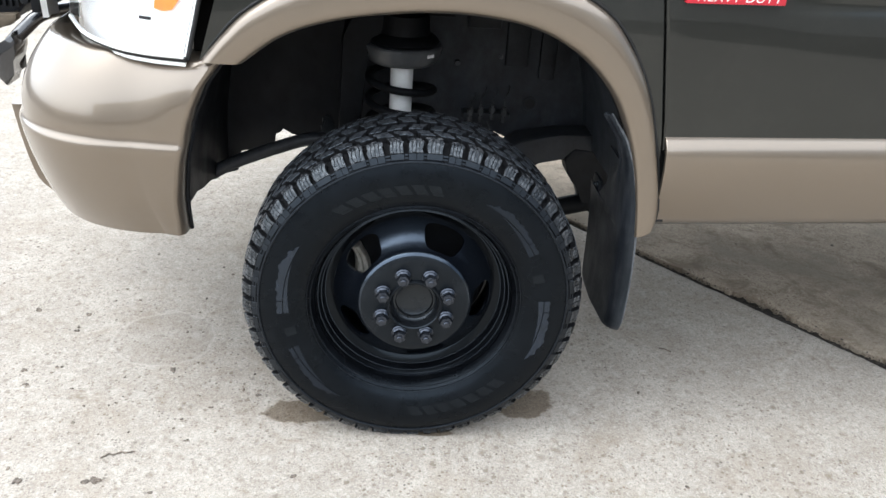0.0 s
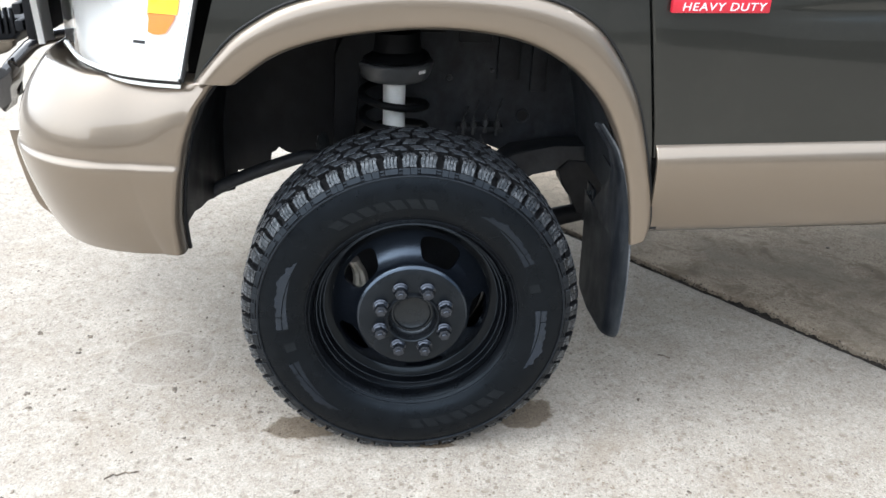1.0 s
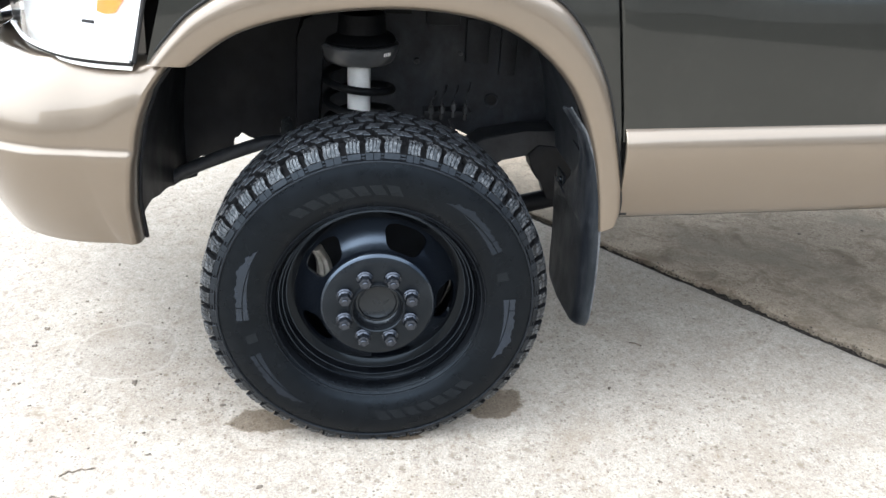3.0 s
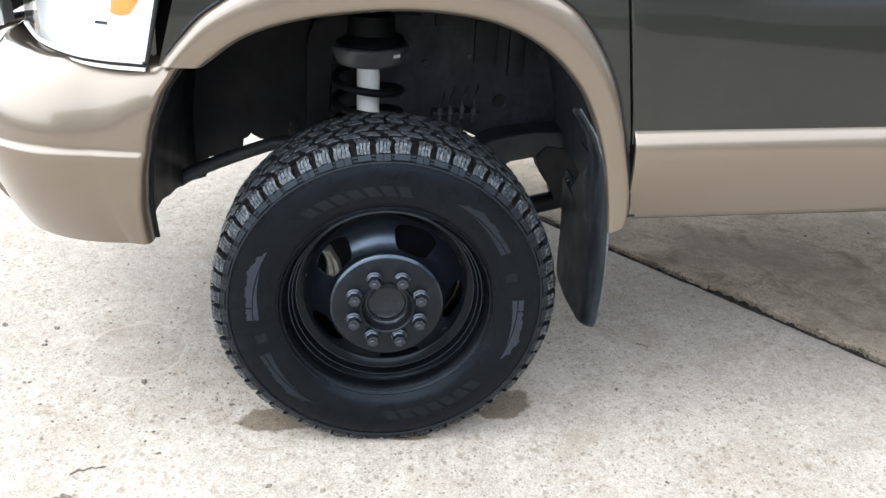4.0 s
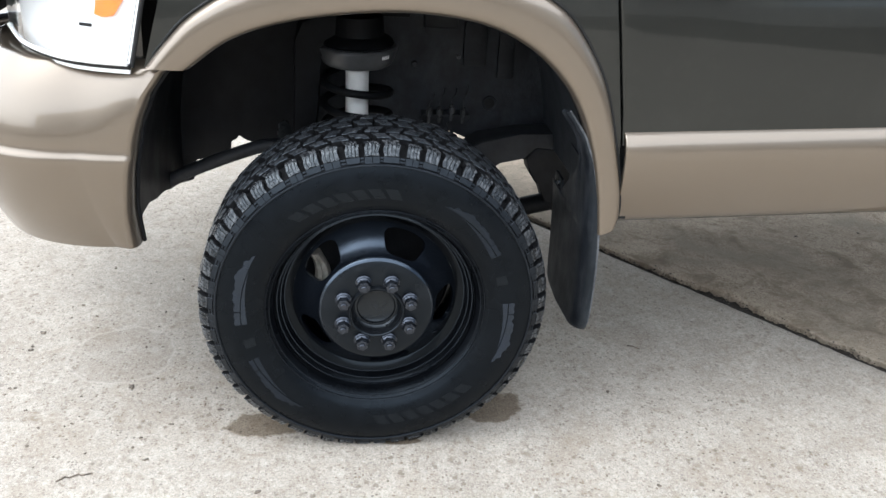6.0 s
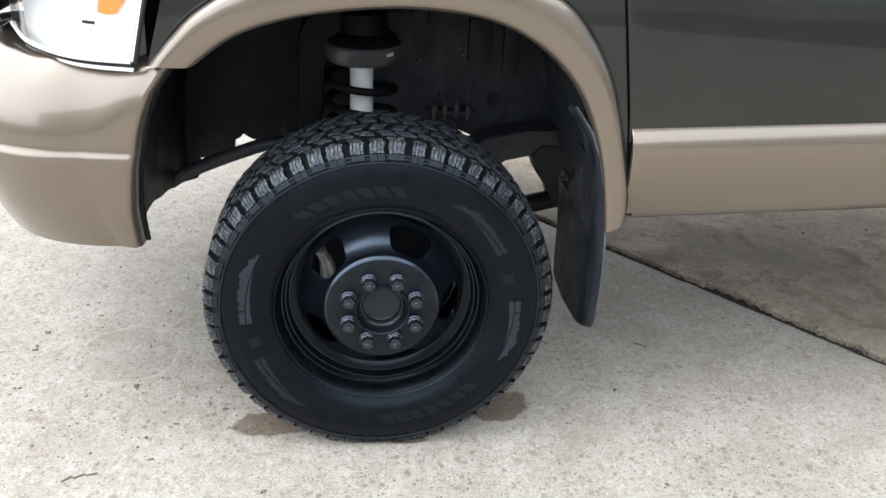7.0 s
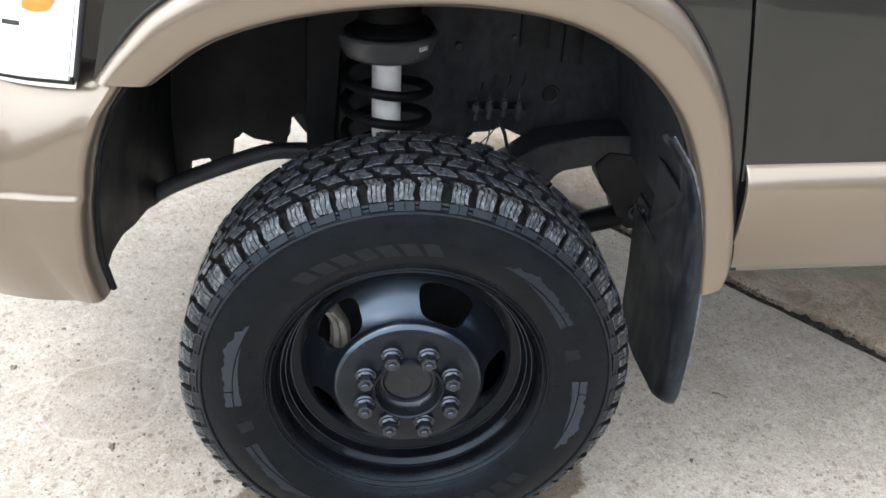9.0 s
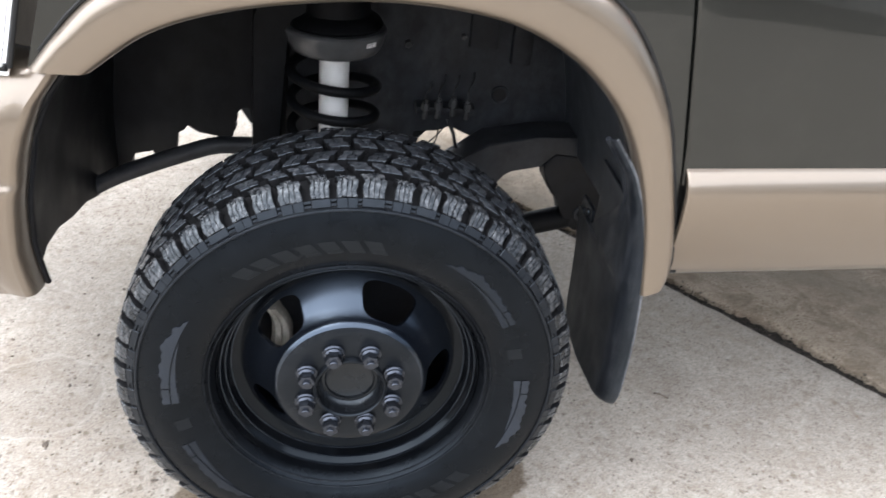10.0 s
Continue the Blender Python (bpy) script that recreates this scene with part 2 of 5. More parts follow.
M_BARREL = material("dusty_black_rim", (0.0022, 0.0026, 0.0034), 0.15, 0, 0.3, 30, bump=0.04, bump_scale=300, rough_var=0.05, dirt=(0.009, 0.009, 0.009), dirt_amt=0.3, dirt_scale=40, specular=0.22, spec_tint=(0.75, 0.88, 1.0))
M_HUB = material("dull_black_hub", (0.0055, 0.0062, 0.0075), 0.24, 0, 0.3, 25, bump=0.2, bump_scale=200, rough_var=0.12, dirt=(0.030, 0.030, 0.030), dirt_amt=0.35, dirt_scale=30, specular=0.5, spec_tint=(0.8, 0.9, 1.0))
M_HUBFACE = material("dull_black_hub_face", (0.0056, 0.0064, 0.0080), 0.31, 0, 0.25, 20, bump=0.06, bump_scale=400, rough_var=0.08, dirt=(0.016, 0.0165, 0.0175), dirt_amt=0.4, dirt_scale=20, specular=0.28, spec_tint=(0.72, 0.86, 1.0))
M_NUT = material("black_zinc_nut", (0.058, 0.065, 0.080), 0.24, 0.9, 0.25, 120, rough_var=0.08, dirt=(0.03, 0.03, 0.032), dirt_amt=0.5, dirt_scale=90)
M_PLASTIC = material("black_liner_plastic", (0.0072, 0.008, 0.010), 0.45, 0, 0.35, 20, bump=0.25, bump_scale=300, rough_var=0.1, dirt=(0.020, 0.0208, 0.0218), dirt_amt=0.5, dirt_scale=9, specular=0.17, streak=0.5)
M_FLAP = material("worn_rubber_flap", (0.0075, 0.0086, 0.0108), 0.40, 0, 0.35, 30, bump=0.35, bump_scale=160, rough_var=0.1, dirt=(0.085, 0.089, 0.097), dirt_amt=0.32, dirt_scale=45, streak=0.16, specular=0.32, spec_tint=(0.72, 0.86, 1.0))
M_SCUFF = material("scuffed_rubber_edge", (0.075, 0.080, 0.088), 0.55, 0, 0.6, 90, bump=0.7, bump_scale=220, dirt=(0.30, 0.31, 0.33), dirt_amt=0.6, dirt_scale=70, streak=0.3)
M_FRAME = material("dirty_black_frame", (0.018, 0.020, 0.024), 0.5, 0, 0.4, 25, bump=0.5, bump_scale=120, dirt=(0.05, 0.05, 0.05), dirt_amt=0.45, dirt_scale=12, specular=0.35)
M_APRON = material("grimy_black_apron", (0.020, 0.0230, 0.0285), 0.5, 0, 0.6, 14, bump=0.8, bump_scale=60, dirt=(0.080, 0.083, 0.090), dirt_amt=0.55, dirt_scale=11, specular=0.35, streak=0.6)
# paler copy of the liner plastic: the light it catches is in the colour
M_LINER_LIT = material("lit_liner_plastic", (0.036, 0.041, 0.048), 0.42, 0, 0.3, 18, bump=0.2, bump_scale=250, rough_var=0.1, dirt=(0.075, 0.078, 0.083), dirt_amt=0.45, dirt_scale=30, streak=0.2, specular=0.4)
M_BLACK_STEEL = material("dull_black_steel", (0.0045, 0.005, 0.006), 0.5, 0, 0.4, 30, bump=0.5, bump_scale=140, dirt=(0.012, 0.012, 0.0125), dirt_amt=0.4, dirt_scale=16, specular=0.12)
M_CUP = material("grey_spacer", (0.070, 0.073, 0.077), 0.30, 0, 0.2, 30, dirt=(0.06, 0.055, 0.05), dirt_amt=0.5, dirt_scale=14)
M_SHOCK = material("white_shock_paint", (0.80, 0.80, 0.78), 0.4, 0, 0.05, 30, dirt=(0.45, 0.43, 0.40), dirt_amt=0.35, dirt_scale=25)
M_RUST = material("rusty_steel", (0.12, 0.055, 0.025), 0.8, 0.2, 0.4, 60, bump=0.5, bump_scale=200)
M_BRAKE = material("bare_brake_steel", (0.27, 0.25, 0.215), 0.5, 0.2, 0.35, 60, bump=0.4, bump_scale=120, dirt=(0.10, 0.085, 0.06), dirt_amt=0.6, dirt_scale=70, streak=0.25)
M_CHROME = material("chrome", (0.80, 0.80, 0.80), 0.08, 1.0, 0.03, 10)
M_SILVER = material("lamp_reflector", (0.93, 0.93, 0.91), 0.35, 0.15, 0.02, 10)
M_LENSWHITE = material("lamp_trim_white", (0.85, 0.85, 0.83), 0.3, 0.0, 0.03, 10)
M_AMBER = material("amber_plastic", (0.85, 0.22, 0.03), 0.25, 0, 0.1, 40, coat=0.5)
M_YELLOW = material("yellow_amber_plastic", (0.90, 0.55, 0.02), 0.25, 0, 0.1, 40, coat=0.5)
M_RED = material("red_badge", (0.50, 0.012, 0.03), 0.35, 0, 0.1, 30, coat=0.3)
M_WHITE = material("silver_white_lettering", (0.75, 0.74, 0.74), 0.4, 0, 0.05, 30)
M_GAP = material("seal_and_gap_black", (0.006, 0.006, 0.006), 0.7, 0, 0.2, 30)
M_GLOSS = material("glossy_black_enamel", (0.012, 0.012, 0.014), 0.12, 0, 0.2, 20, coat=1.0, dirt=(0.06, 0.058, 0.055), dirt_amt=0.2, dirt_scale=30)
M_BRONZE = material("dull_bronze_casting", (0.11, 0.088, 0.062), 0.5, 0.4, 0.3, 40, bump=0.2, bump_scale=200)
M_GLASS = glass("clear_lens")
M_DEBRIS = material("dry_debris", (0.13, 0.106, 0.084), 0.9, 0, 0.7, 90, bump=0.6, bump_scale=300, island=0.45)


# ---- mesh helpers ----
def part(name, bm, mat, parent=None, label="", smooth=True, recalc=True):
    if recalc:
        bmesh.ops.recalc_face_normals(bm, faces=bm.faces)
    me = bpy.data.meshes.new(name)
    bm.to_mesh(me)
    bm.free()
    if smooth:
        me.polygons.foreach_set("use_smooth", [True] * len(me.polygons))
        me.set_sharp_from_angle(angle=radians(38))
    me.materials.append(mat)
    ob = new(name, me)
    if parent is not None:
        ob.parent = parent
    if label:
        ob["label"] = label
    return ob


def spline(pts, n):
    """n points evenly along a Catmull-Rom curve through a few control points."""
    P = np.array(pts, float)
    Q = np.vstack([2 * P[0] - P[1], P, 2 * P[-1] - P[-2]])
    out = []
    for i in range(1, len(Q) - 2):
        for k in range(24):
            u = k / 24
            a, b, c, d = Q[i - 1:i + 3]
            out.append(0.5 * (2 * b + (c - a) * u + (2 * a - 5 * b + 4 * c - d) * u * u + (3 * b - a - 3 * c + d) * u ** 3))
    out.append(P[-1])
    out = np.array(out)
    s = np.r_[0, np.cumsum(np.linalg.norm(np.diff(out, axis=0), axis=1))]
    w = np.linspace(0, s[-1], n)
    return np.stack([np.interp(w, s, out[:, k]) for k in range(out.shape[1])], 1)


def grid(bm, rows, close_u=False, close_v=False):
    """A quad sheet through rows of points. Returns the vertices."""
    V = [[bm.verts.new(p) for p in row] for row in rows]
    R, C = len(V), len(V[0])
    for i in range(R if close_u else R - 1):
        for j in range(C if close_v else C - 1):
            a, b = V[i], V[(i + 1) % R]
            bm.faces.new((a[j], a[(j + 1) % C], b[(j + 1) % C], b[j]))
    return V


def plate(bm, rows, back):
    """A sheet with a second one behind it, offset by back, and closed edges."""
    F = grid(bm, rows)
    B = grid(bm, [[Vector(p) + Vector(back) for p in row] for row in rows])
    R, C = len(F), len(F[0])
    loop = [(0, j) for j in range(C)] + [(i, C - 1) for i in range(1, R)] + [(R - 1, j) for j in range(C - 2, -1, -1)] + [(i, 0) for i in range(R - 2, 0, -1)]
    for a, b in zip(loop, loop[1:] + loop[:1]):
        bm.faces.new((F[a[0]][a[1]], F[b[0]][b[1]], B[b[0]][b[1]], B[a[0]][a[1]]))


def thick(bm, t):
    """Give a sheet thickness, inwards from its faces."""
    bmesh.ops.recalc_face_normals(bm, faces=bm.faces)
    bmesh.ops.solidify(bm, geom=bm.faces[:], thickness=t)


def tube(bm, pts, r, sides=10, cap=True):
    P = [Vector(p) for p in pts]
    rows = []
    up = Vector((0.13, 0.21, 0.97))
    for i, p in enumerate(P):
        d = (P[min(i + 1, len(P) - 1)] - P[max(i - 1, 0)]).normalized()
        a = d.cross(up)
        if a.length < 0.2:
            a = d.cross(Vector((1, 0, 0)))
        a.normalize()
        b = d.cross(a)
        rr = r[i] if hasattr(r, "__len__") else r
        rows.append([p + (a * math.cos(q) + b * math.sin(q)) * rr for q in (2 * math.pi * k / sides for k in range(sides))])
    V = grid(bm, rows, close_v=True)
    if cap:
        bm.faces.new(V[0]), bm.faces.new(V[-1][::-1])


def lathe(bm, profile, centre, axis="y", segs=96, closed=False):
    """Turn a profile of (radius, along) round an axis through centre."""
    rows = []
    for k in range(segs):
        q = 2 * math.pi * k / segs
        c, s = math.cos(q), math.sin(q)
        row = []
        for r, h in profile:
            v = {"y": (r * c, h, r * s), "z": (r * c, r * s, h), "x": (h, r * c, r * s)}[axis]
            row.append(Vector(v) + Vector(centre))
        rows.append(row)
    grid(bm, rows, close_u=True, close_v=closed)


def box(bm, lo, hi, bevel=0.0, m=None):
    made = bmesh.ops.create_cube(bm, size=1.0)["verts"]
    lo, hi = Vector(lo), Vector(hi)
    for v in made:
        v.co = Vector([lo[i] + (v.co[i] + 0.5) * (hi[i] - lo[i]) for i in range(3)])
    if bevel:
        es = {e for v in made for e in v.link_edges}
        res = bmesh.ops.bevel(bm, geom=list(es), offset=bevel, segments=2, affect="EDGES", profile=0.6)
        made = list({v for f in res["faces"] for v in f.verts} | {v for v in made if v.is_valid})
    if m:
        bmesh.ops.transform(bm, matrix=m, verts=made)
    return made


def prism(bm, outline, d0, d1, axis="y", bevel=0.0):
    """An outline of (a, b) pulled from d0 to d1 along an axis."""
    def at(a, b, d):
        return {"y": (a, d, b), "x": (d, a, b), "z": (a, b, d)}[axis]
    A = [bm.verts.new(at(a, b, d0)) for a, b in outline]
    B = [bm.verts.new(at(a, b, d1)) for a, b in outline]
    N = len(A)
    fs = [bm.faces.new(A), bm.faces.new(B[::-1])]
    for i in range(N):
        fs.append(bm.faces.new((A[i], B[i], B[(i + 1) % N], A[(i + 1) % N])))
    if bevel:
        es = list({e for f in fs[:2] for e in f.edges})
        bmesh.ops.bevel(bm, geom=es, offset=bevel, segments=2, affect="EDGES", profile=0.6)


# ---- ground ----
J0, J1 = Vector((0.71, 1.336, 0)), Vector((1.549, 0.289, 0))
JD = (J1 - J0).normalized()
JN = Vector((-JD.y, JD.x, 0))

bm = bmesh.new()
bmesh.ops.create_grid(bm, x_segments=24, y_segments=24, size=400)
bmesh.ops.translate(bm, verts=bm.verts, vec=(0, 0, -0.035))
tagged(part("ground", bm, M_SOIL, label="bare dark soil under the concrete slabs", smooth=False), category="ground", kind="structure")


def slab(name, side, half, mat, label):
    """A concrete slab whose one edge runs along the joint, ragged and rounded."""
    b = bmesh.new()
    N = 1400
    rows = []
    for i in range(N + 1):
        s = -7 + 14 * i / N
        p = J0 + JD * s
        w = 0.004 * noise.noise((s * 3, side * 5, 0)) + 0.004 * noise.noise((s * 14, side * 9, 2)) + 0.0025 * noise.noise((s * 45, side, 4)) + (0.009 * noise.noise((s * 28, 4, 9)) + 0.006 * noise.noise((s * 75, 4, 19)) if side > 0 else 0)
        gap = half + w + (0.009 + 0.024 * math.exp(-((s - 0.83) / 0.12) ** 2) + 0.010 * max(0, noise.noise((s * 2.2, 3, 1))) + 0.020 * max(0, noise.noise((s * 7, 8, 1))) if side > 0 else 0)
        ch = 0.004 + 0.005 * max(0, noise.noise((s * 9, side * 3, 7)))
        row = []
        for d, z in ((gap + 0.002, -0.034), (gap, -ch), (gap + ch * 0.5, -ch * 0.4), (gap + ch * 1.5, 0), (0.1, 0), (0.5, 0), (1.5, 0), (7, 0)):
            row.append(p + JN * side * d + Vector((0, 0, z)))
        rows.append(row)
    grid(b, rows)
    ob = part(name, b, mat, label=label)
    return tagged(ob, category="pavement", kind="structure")


slab("driveway_slab", -1, 0.0105, M_CONC, "pale worn concrete driveway slab with damp patches and grit")
slab("driveway_slab", 1, 0.0260, M_CONC_OLD, "weathered concrete driveway slab beyond the joint, browned to stand for shade")

# ---- truck ----
truck = new("pickup_truck")
tagged(truck, "dark graphite pickup truck with champagne trim, parked on concrete", "truck")
ZC = 0.388     # height of the wheel's centre
WC = Vector((0.0, 0.0, ZC))

# wheel: rim with barrel, dished centre with five hand holes
bm = bmesh.new()
barrel = [(0.2355, 0.050), (0.2375, 0.043), (0.2360, 0.037), (0.2328, 0.0355), (0.2316, 0.0380), (0.2313, 0.0480), (0.2306, 0.0500), (0.2296, 0.0510),
          (0.2228, 0.0632), (0.2217, 0.0642), (0.2209, 0.0660), (0.2137, 0.0812), (0.2126, 0.0826), (0.2108, 0.0834), (0.1955, 0.0886), (0.1936, 0.0902), (0.1928, 0.105), (0.1925, 0.135), (0.195, 0.20), (0.200, 0.235), (0.232, 0.24)]
rim_barrel = bmesh.new()
lathe(rim_barrel, barrel, WC, segs=128)


def dish(u):
    """The centre's section from the hub face (u = 0) to the barrel (u = 1): radius, depth."""
    P = dish.table
    k = u * (len(P) - 1)
    i = min(int(k), len(P) - 2)
    a, b = P[i], P[i + 1]
    return a[0] + (b[0] - a[0]) * (k - i), a[1] + (b[1] - a[1]) * (k - i)


dish.table = spline([(0.1275, 0.0175), (0.1335, 0.0225), (0.1385, 0.033), (0.149, 0.0475), (0.162, 0.0605), (0.177, 0.0755), (0.1932, 0.0905)], 41)
HOLES, HOLE0 = 5, radians(67)
for hnum in range(HOLES):
    c = HOLE0 + hnum * 2 * math.pi / HOLES
    half = math.pi / HOLES
    side = 20
    ring_out, ring_in = [], []
    for k in range(4 * side):
        q, f = divmod(k, side)
        f = -1 + 2 * f / side
        a, b = ((f, -1), (1, f), (-f, 1), (-1, -f))[q]
        ring_out.append((a, b))
        ang = math.atan2(b, a)
        e = 2 / 3.4
        ca, sa = math.cos(ang), math.sin(ang)
        sx, sy = math.copysign(abs(ca) ** e, ca), math.copysign(abs(sa) ** e, sa)
        ring_in.append((0.47 * sx * (1 + 0.10 * sy), 0.11 + 0.71 * sy))
    rows = []
    for w in (0, 0.05, 0.12, 0.2, 0.3, 0.42, 0.56, 0.7, 0.84, 0.95, 1.0):
        row = []
        for (a, b), (a2, b2) in zip(ring_out, ring_in):
            aa, bb = a + (a2 - a) * w, b + (b2 - b) * w
            r, y = dish((bb + 1) / 2)
            th = c + aa * half
            row.append(WC + Vector((r * math.cos(th), y, r * math.sin(th))))
        rows.append(row)
    for depth in (0.002, 0.009):
        row = []
        for a2, b2 in ring_in:
            r, y = dish((b2 + 1) / 2)
            th = c + a2 * half
            row.append(WC + Vector(((r - 0.4 * depth) * math.cos(th), y + depth, (r - 0.4 * depth) * math.sin(th))))
        rows.append(row)
    grid(bm, rows, close_v=True)
# hub face with raised bore ring
lathe(bm, [(0.1275, 0.0175), (0.120, 0.0145), (0.110, 0.0138), (0.075, 0.0138), (0.0665, 0.0135), (0.0655, 0.008), (0.0640, 0.0045), (0.0610, 0.0040), (0.0590, 0.006), (0.0585, 0.02), (0.0585, 0.075)], WC, segs=96)
bmesh.ops.remove_doubles(bm, verts=bm.verts, dist=0.0002)
for f in bm.faces:
    c = f.calc_center_median() - WC
    f.material_index = int(math.hypot(c.x, c.z) < 0.1262)
wheel = part("front_wheel", bm, M_RIM, truck, "satin black steel wheel with five hand holes")
wheel.data.materials.append(M_HUBFACE)
rim_edge = bmesh.new()
for r, y in ((0.2290, 0.0512), (0.2212, 0.0650), (0.2128, 0.0818)):
    lathe(rim_edge, [(r + 0.0016, y + 0.0004), (r + 0.0005, y - 0.0016), (r - 0.0008, y - 0.0014), (r - 0.0014, y + 0.0002), (r - 0.0012, y + 0.0018)], WC, segs=128)
part("rim_barrel", rim_barrel, M_BARREL, wheel, "dusty black rim barrel and flange")
part("rim_edge", rim_edge, M_RIM, wheel, "thin rolled satin edges inside the rim")

# hub seen in the bore, and brake behind the hand holes
bm = bmesh.new()
lathe(bm, [(0.0005, 0.0440), (0.020, 0.0436), (0.036, 0.0420), (0.043, 0.0385), (0.0455, 0.0330), (0.0470, 0.0325), (0.0500, 0.0330), (0.0545, 0.0290), (0.0572, 0.0200), (0.0586, 0.0125)], WC, segs=48)
part("hub_cap", bm, M_HUB, wheel, "dull black recessed hub centre with brown dust")
bm = bmesh.new()
lathe(bm, [(0.07, 0.150), (0.172, 0.150), (0.175, 0.153), (0.175, 0.180), (0.07, 0.180)], WC, segs=64)
# unseen backing plate, added to keep daylight out of the hand holes
lathe(bm, [(0.06, 0.186), (0.190, 0.188), (0.1932, 0.193), (0.1932, 0.205)], WC, segs=64)
# the black stands for shade behind the hand holes
part("brake_disc", bm, M_BLACK_STEEL, wheel, "brake disc coloured black for shade, with a light-blocking plate")
bm = bmesh.new()
rows = []
for k in range(13):
    u = k / 12
    z = 0.372 + 0.112 * u
    x = -0.133 + 0.014 * math.sin(math.pi * u) - 0.010 * u
    w = 0.012 + 0.007 * math.sin(math.pi * min(1, u + 0.15))
    dep = 0.118 + 0.006 * math.cos(3 * math.pi * u)
    rows.append([(x - w, dep + 0.045, z), (x - w, dep + 0.008, z), (x - 0.6 * w, dep, z), (x - 0.1 * w, dep + 0.002, z), (x, dep + 0.006, z), (x + 0.12 * w, dep + 0.001, z), (x + 0.7 * w, dep + 0.002, z), (x + w, dep + 0.012, z), (x + w, dep + 0.045, z)])
V = grid(bm, rows)
bm.faces.new(V[0]), bm.faces.new(V[-1][::-1])
part("brake_caliper", bm, M_BRAKE, wheel, "bare cast brake caliper behind a hand hole")


def lug_nut():
    b = bmesh.new()
    lathe(b, [(0.0190, 0.0098), (0.0196, 0.0070), (0.0194, 0.0030), (0.0178, 0.0016), (0.0168, 0.0010), (0.0172, -0.0010), (0.0170, -0.0030), (0.0150, -0.0050), (0.0138, -0.0062)], (0, 0, 0), segs=28)
    rows = []
    for y, r in ((-0.0030, 0.0152), (-0.0175, 0.0152), (-0.0200, 0.0142), (-0.0210, 0.0118)):
        rows.append([(r * math.cos(q), y, r * math.sin(q)) for q in (math.pi / 3 * k for k in range(6))])
    V = grid(b, rows, close_v=True)
    b.faces.new(V[-1])
    lathe(b, [(0.0100, -0.0209), (0.0098, -0.0222), (0.0078, -0.0225), (0.0076, -0.0268), (0.0064, -0.0280), (0.0040, -0.0276), (0.0003, -0.0274)], (0, 0, 0), segs=16)
    bmesh.ops.recalc_face_normals(b, faces=b.faces)
    return b


NUT = None
for k in range(8):
    q = radians(111.5 - 45 * k)
    if NUT is None:
        NUT = part("lug_nut", lug_nut(), M_NUT, wheel, "dusty black flanged lug nut")
        o = NUT
    else:
        o = new("lug_nut", NUT.data)
        o.parent = wheel
        o["label"] = "dusty black flanged lug nut"
    o.matrix_basis = pose(0.08255 * math.cos(q), 0.004, ZC + 0.08255 * math.sin(q), 0, 17 * k % 60, 0)

# tyre
R_TYRE, HALF = 0.4085, 0.133
FLAT = 0.002


def settle(p):
    """Rubber that would sink into the ground is pressed flat and squeezed out a little."""
    if p.z < FLAT + 0.02:
        squeeze = max(0.0, FLAT + 0.02 - p.z)
        p.y += (0.25 if p.y > HALF else -0.25) * squeeze * (abs(p.y - HALF) / HALF) ** 2
        p.z = max(p.z, FLAT)
    return p


# the carcass section: radius and depth from the outer bead over the crown to the inner bead
SIDE = [(0.2335, 0.046), (0.238, 0.034), (0.2445, 0.022), (0.2500, 0.016), (0.2520, 0.0175), (0.2545, 0.0165), (0.262, 0.010), (0.276, 0.003),
        (0.294, -0.0025), (0.314, -0.0045), (0.334, -0.003), (0.350, 0.001), (0.3605, 0.0045), (0.3625, 0.0028), (0.3655, 0.0032), (0.3670, 0.0068), (0.3705, 0.0135), (0.3775, 0.0245), (0.3860, 0.036), (0.3915, 0.052), (0.3945, 0.090), (0.3960, 0.133)]
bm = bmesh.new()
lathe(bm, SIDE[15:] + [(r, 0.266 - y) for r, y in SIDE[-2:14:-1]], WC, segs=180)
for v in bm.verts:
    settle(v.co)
part("tread_base", bm, M_GROOVE_SHADE, wheel, "matte black groove floor of the tread, shade put into its colour")
bm = bmesh.new()
lathe(bm, SIDE[:16], WC, segs=180)
lathe(bm, [(r, 0.266 - y) for r, y in SIDE[:16]], WC, segs=180)
for v in bm.verts:
    settle(v.co)
part("tyre", bm, M_RUBBER, wheel, "black all-terrain tyre with dusty moulded sidewall")

# crown arc: distance along the section from the sidewall ring to the crown centre
CROWN = np.array([(0.3655, 0.0040), (0.3740, 0.0078), (0.3845, 0.0140), (0.3950, 0.0215), (0.4020, 0.0290), (0.4055, 0.0400), (0.4075, 0.0600), (0.4085, 0.0900), (0.4085, 0.133)])
CS = np.r_[0, np.cumsum(np.linalg.norm(np.diff(CROWN, axis=0), axis=1))]


def tread_point(th, s, lift):
    """A place on the tread: angle, distance from the sidewall ring over the crown, depth below the surface."""
    far = s > CS[-1]
    u = 2 * CS[-1] - s if far else s
    r, y = np.interp(u, CS, CROWN[:, 0]), np.interp(u, CS, CROWN[:, 1])
    u2 = min(u + 0.004, CS[-1])
    u1 = max(u - 0.004, 0)
    tr, ty = np.interp(u2, CS, CROWN[:, 0]) - np.interp(u1, CS, CROWN[:, 0]), np.interp(u2, CS, CROWN[:, 1]) - np.interp(u1, CS, CROWN[:, 1])
    L = math.hypot(tr, ty) or 1
    nr, ny = ty / L, -tr / L
    r, y = r - lift * nr, y - lift * ny
    if far:
        y = 0.266 - y
    return settle(WC + Vector((r * math.cos(th), y, r * math.sin(th))))


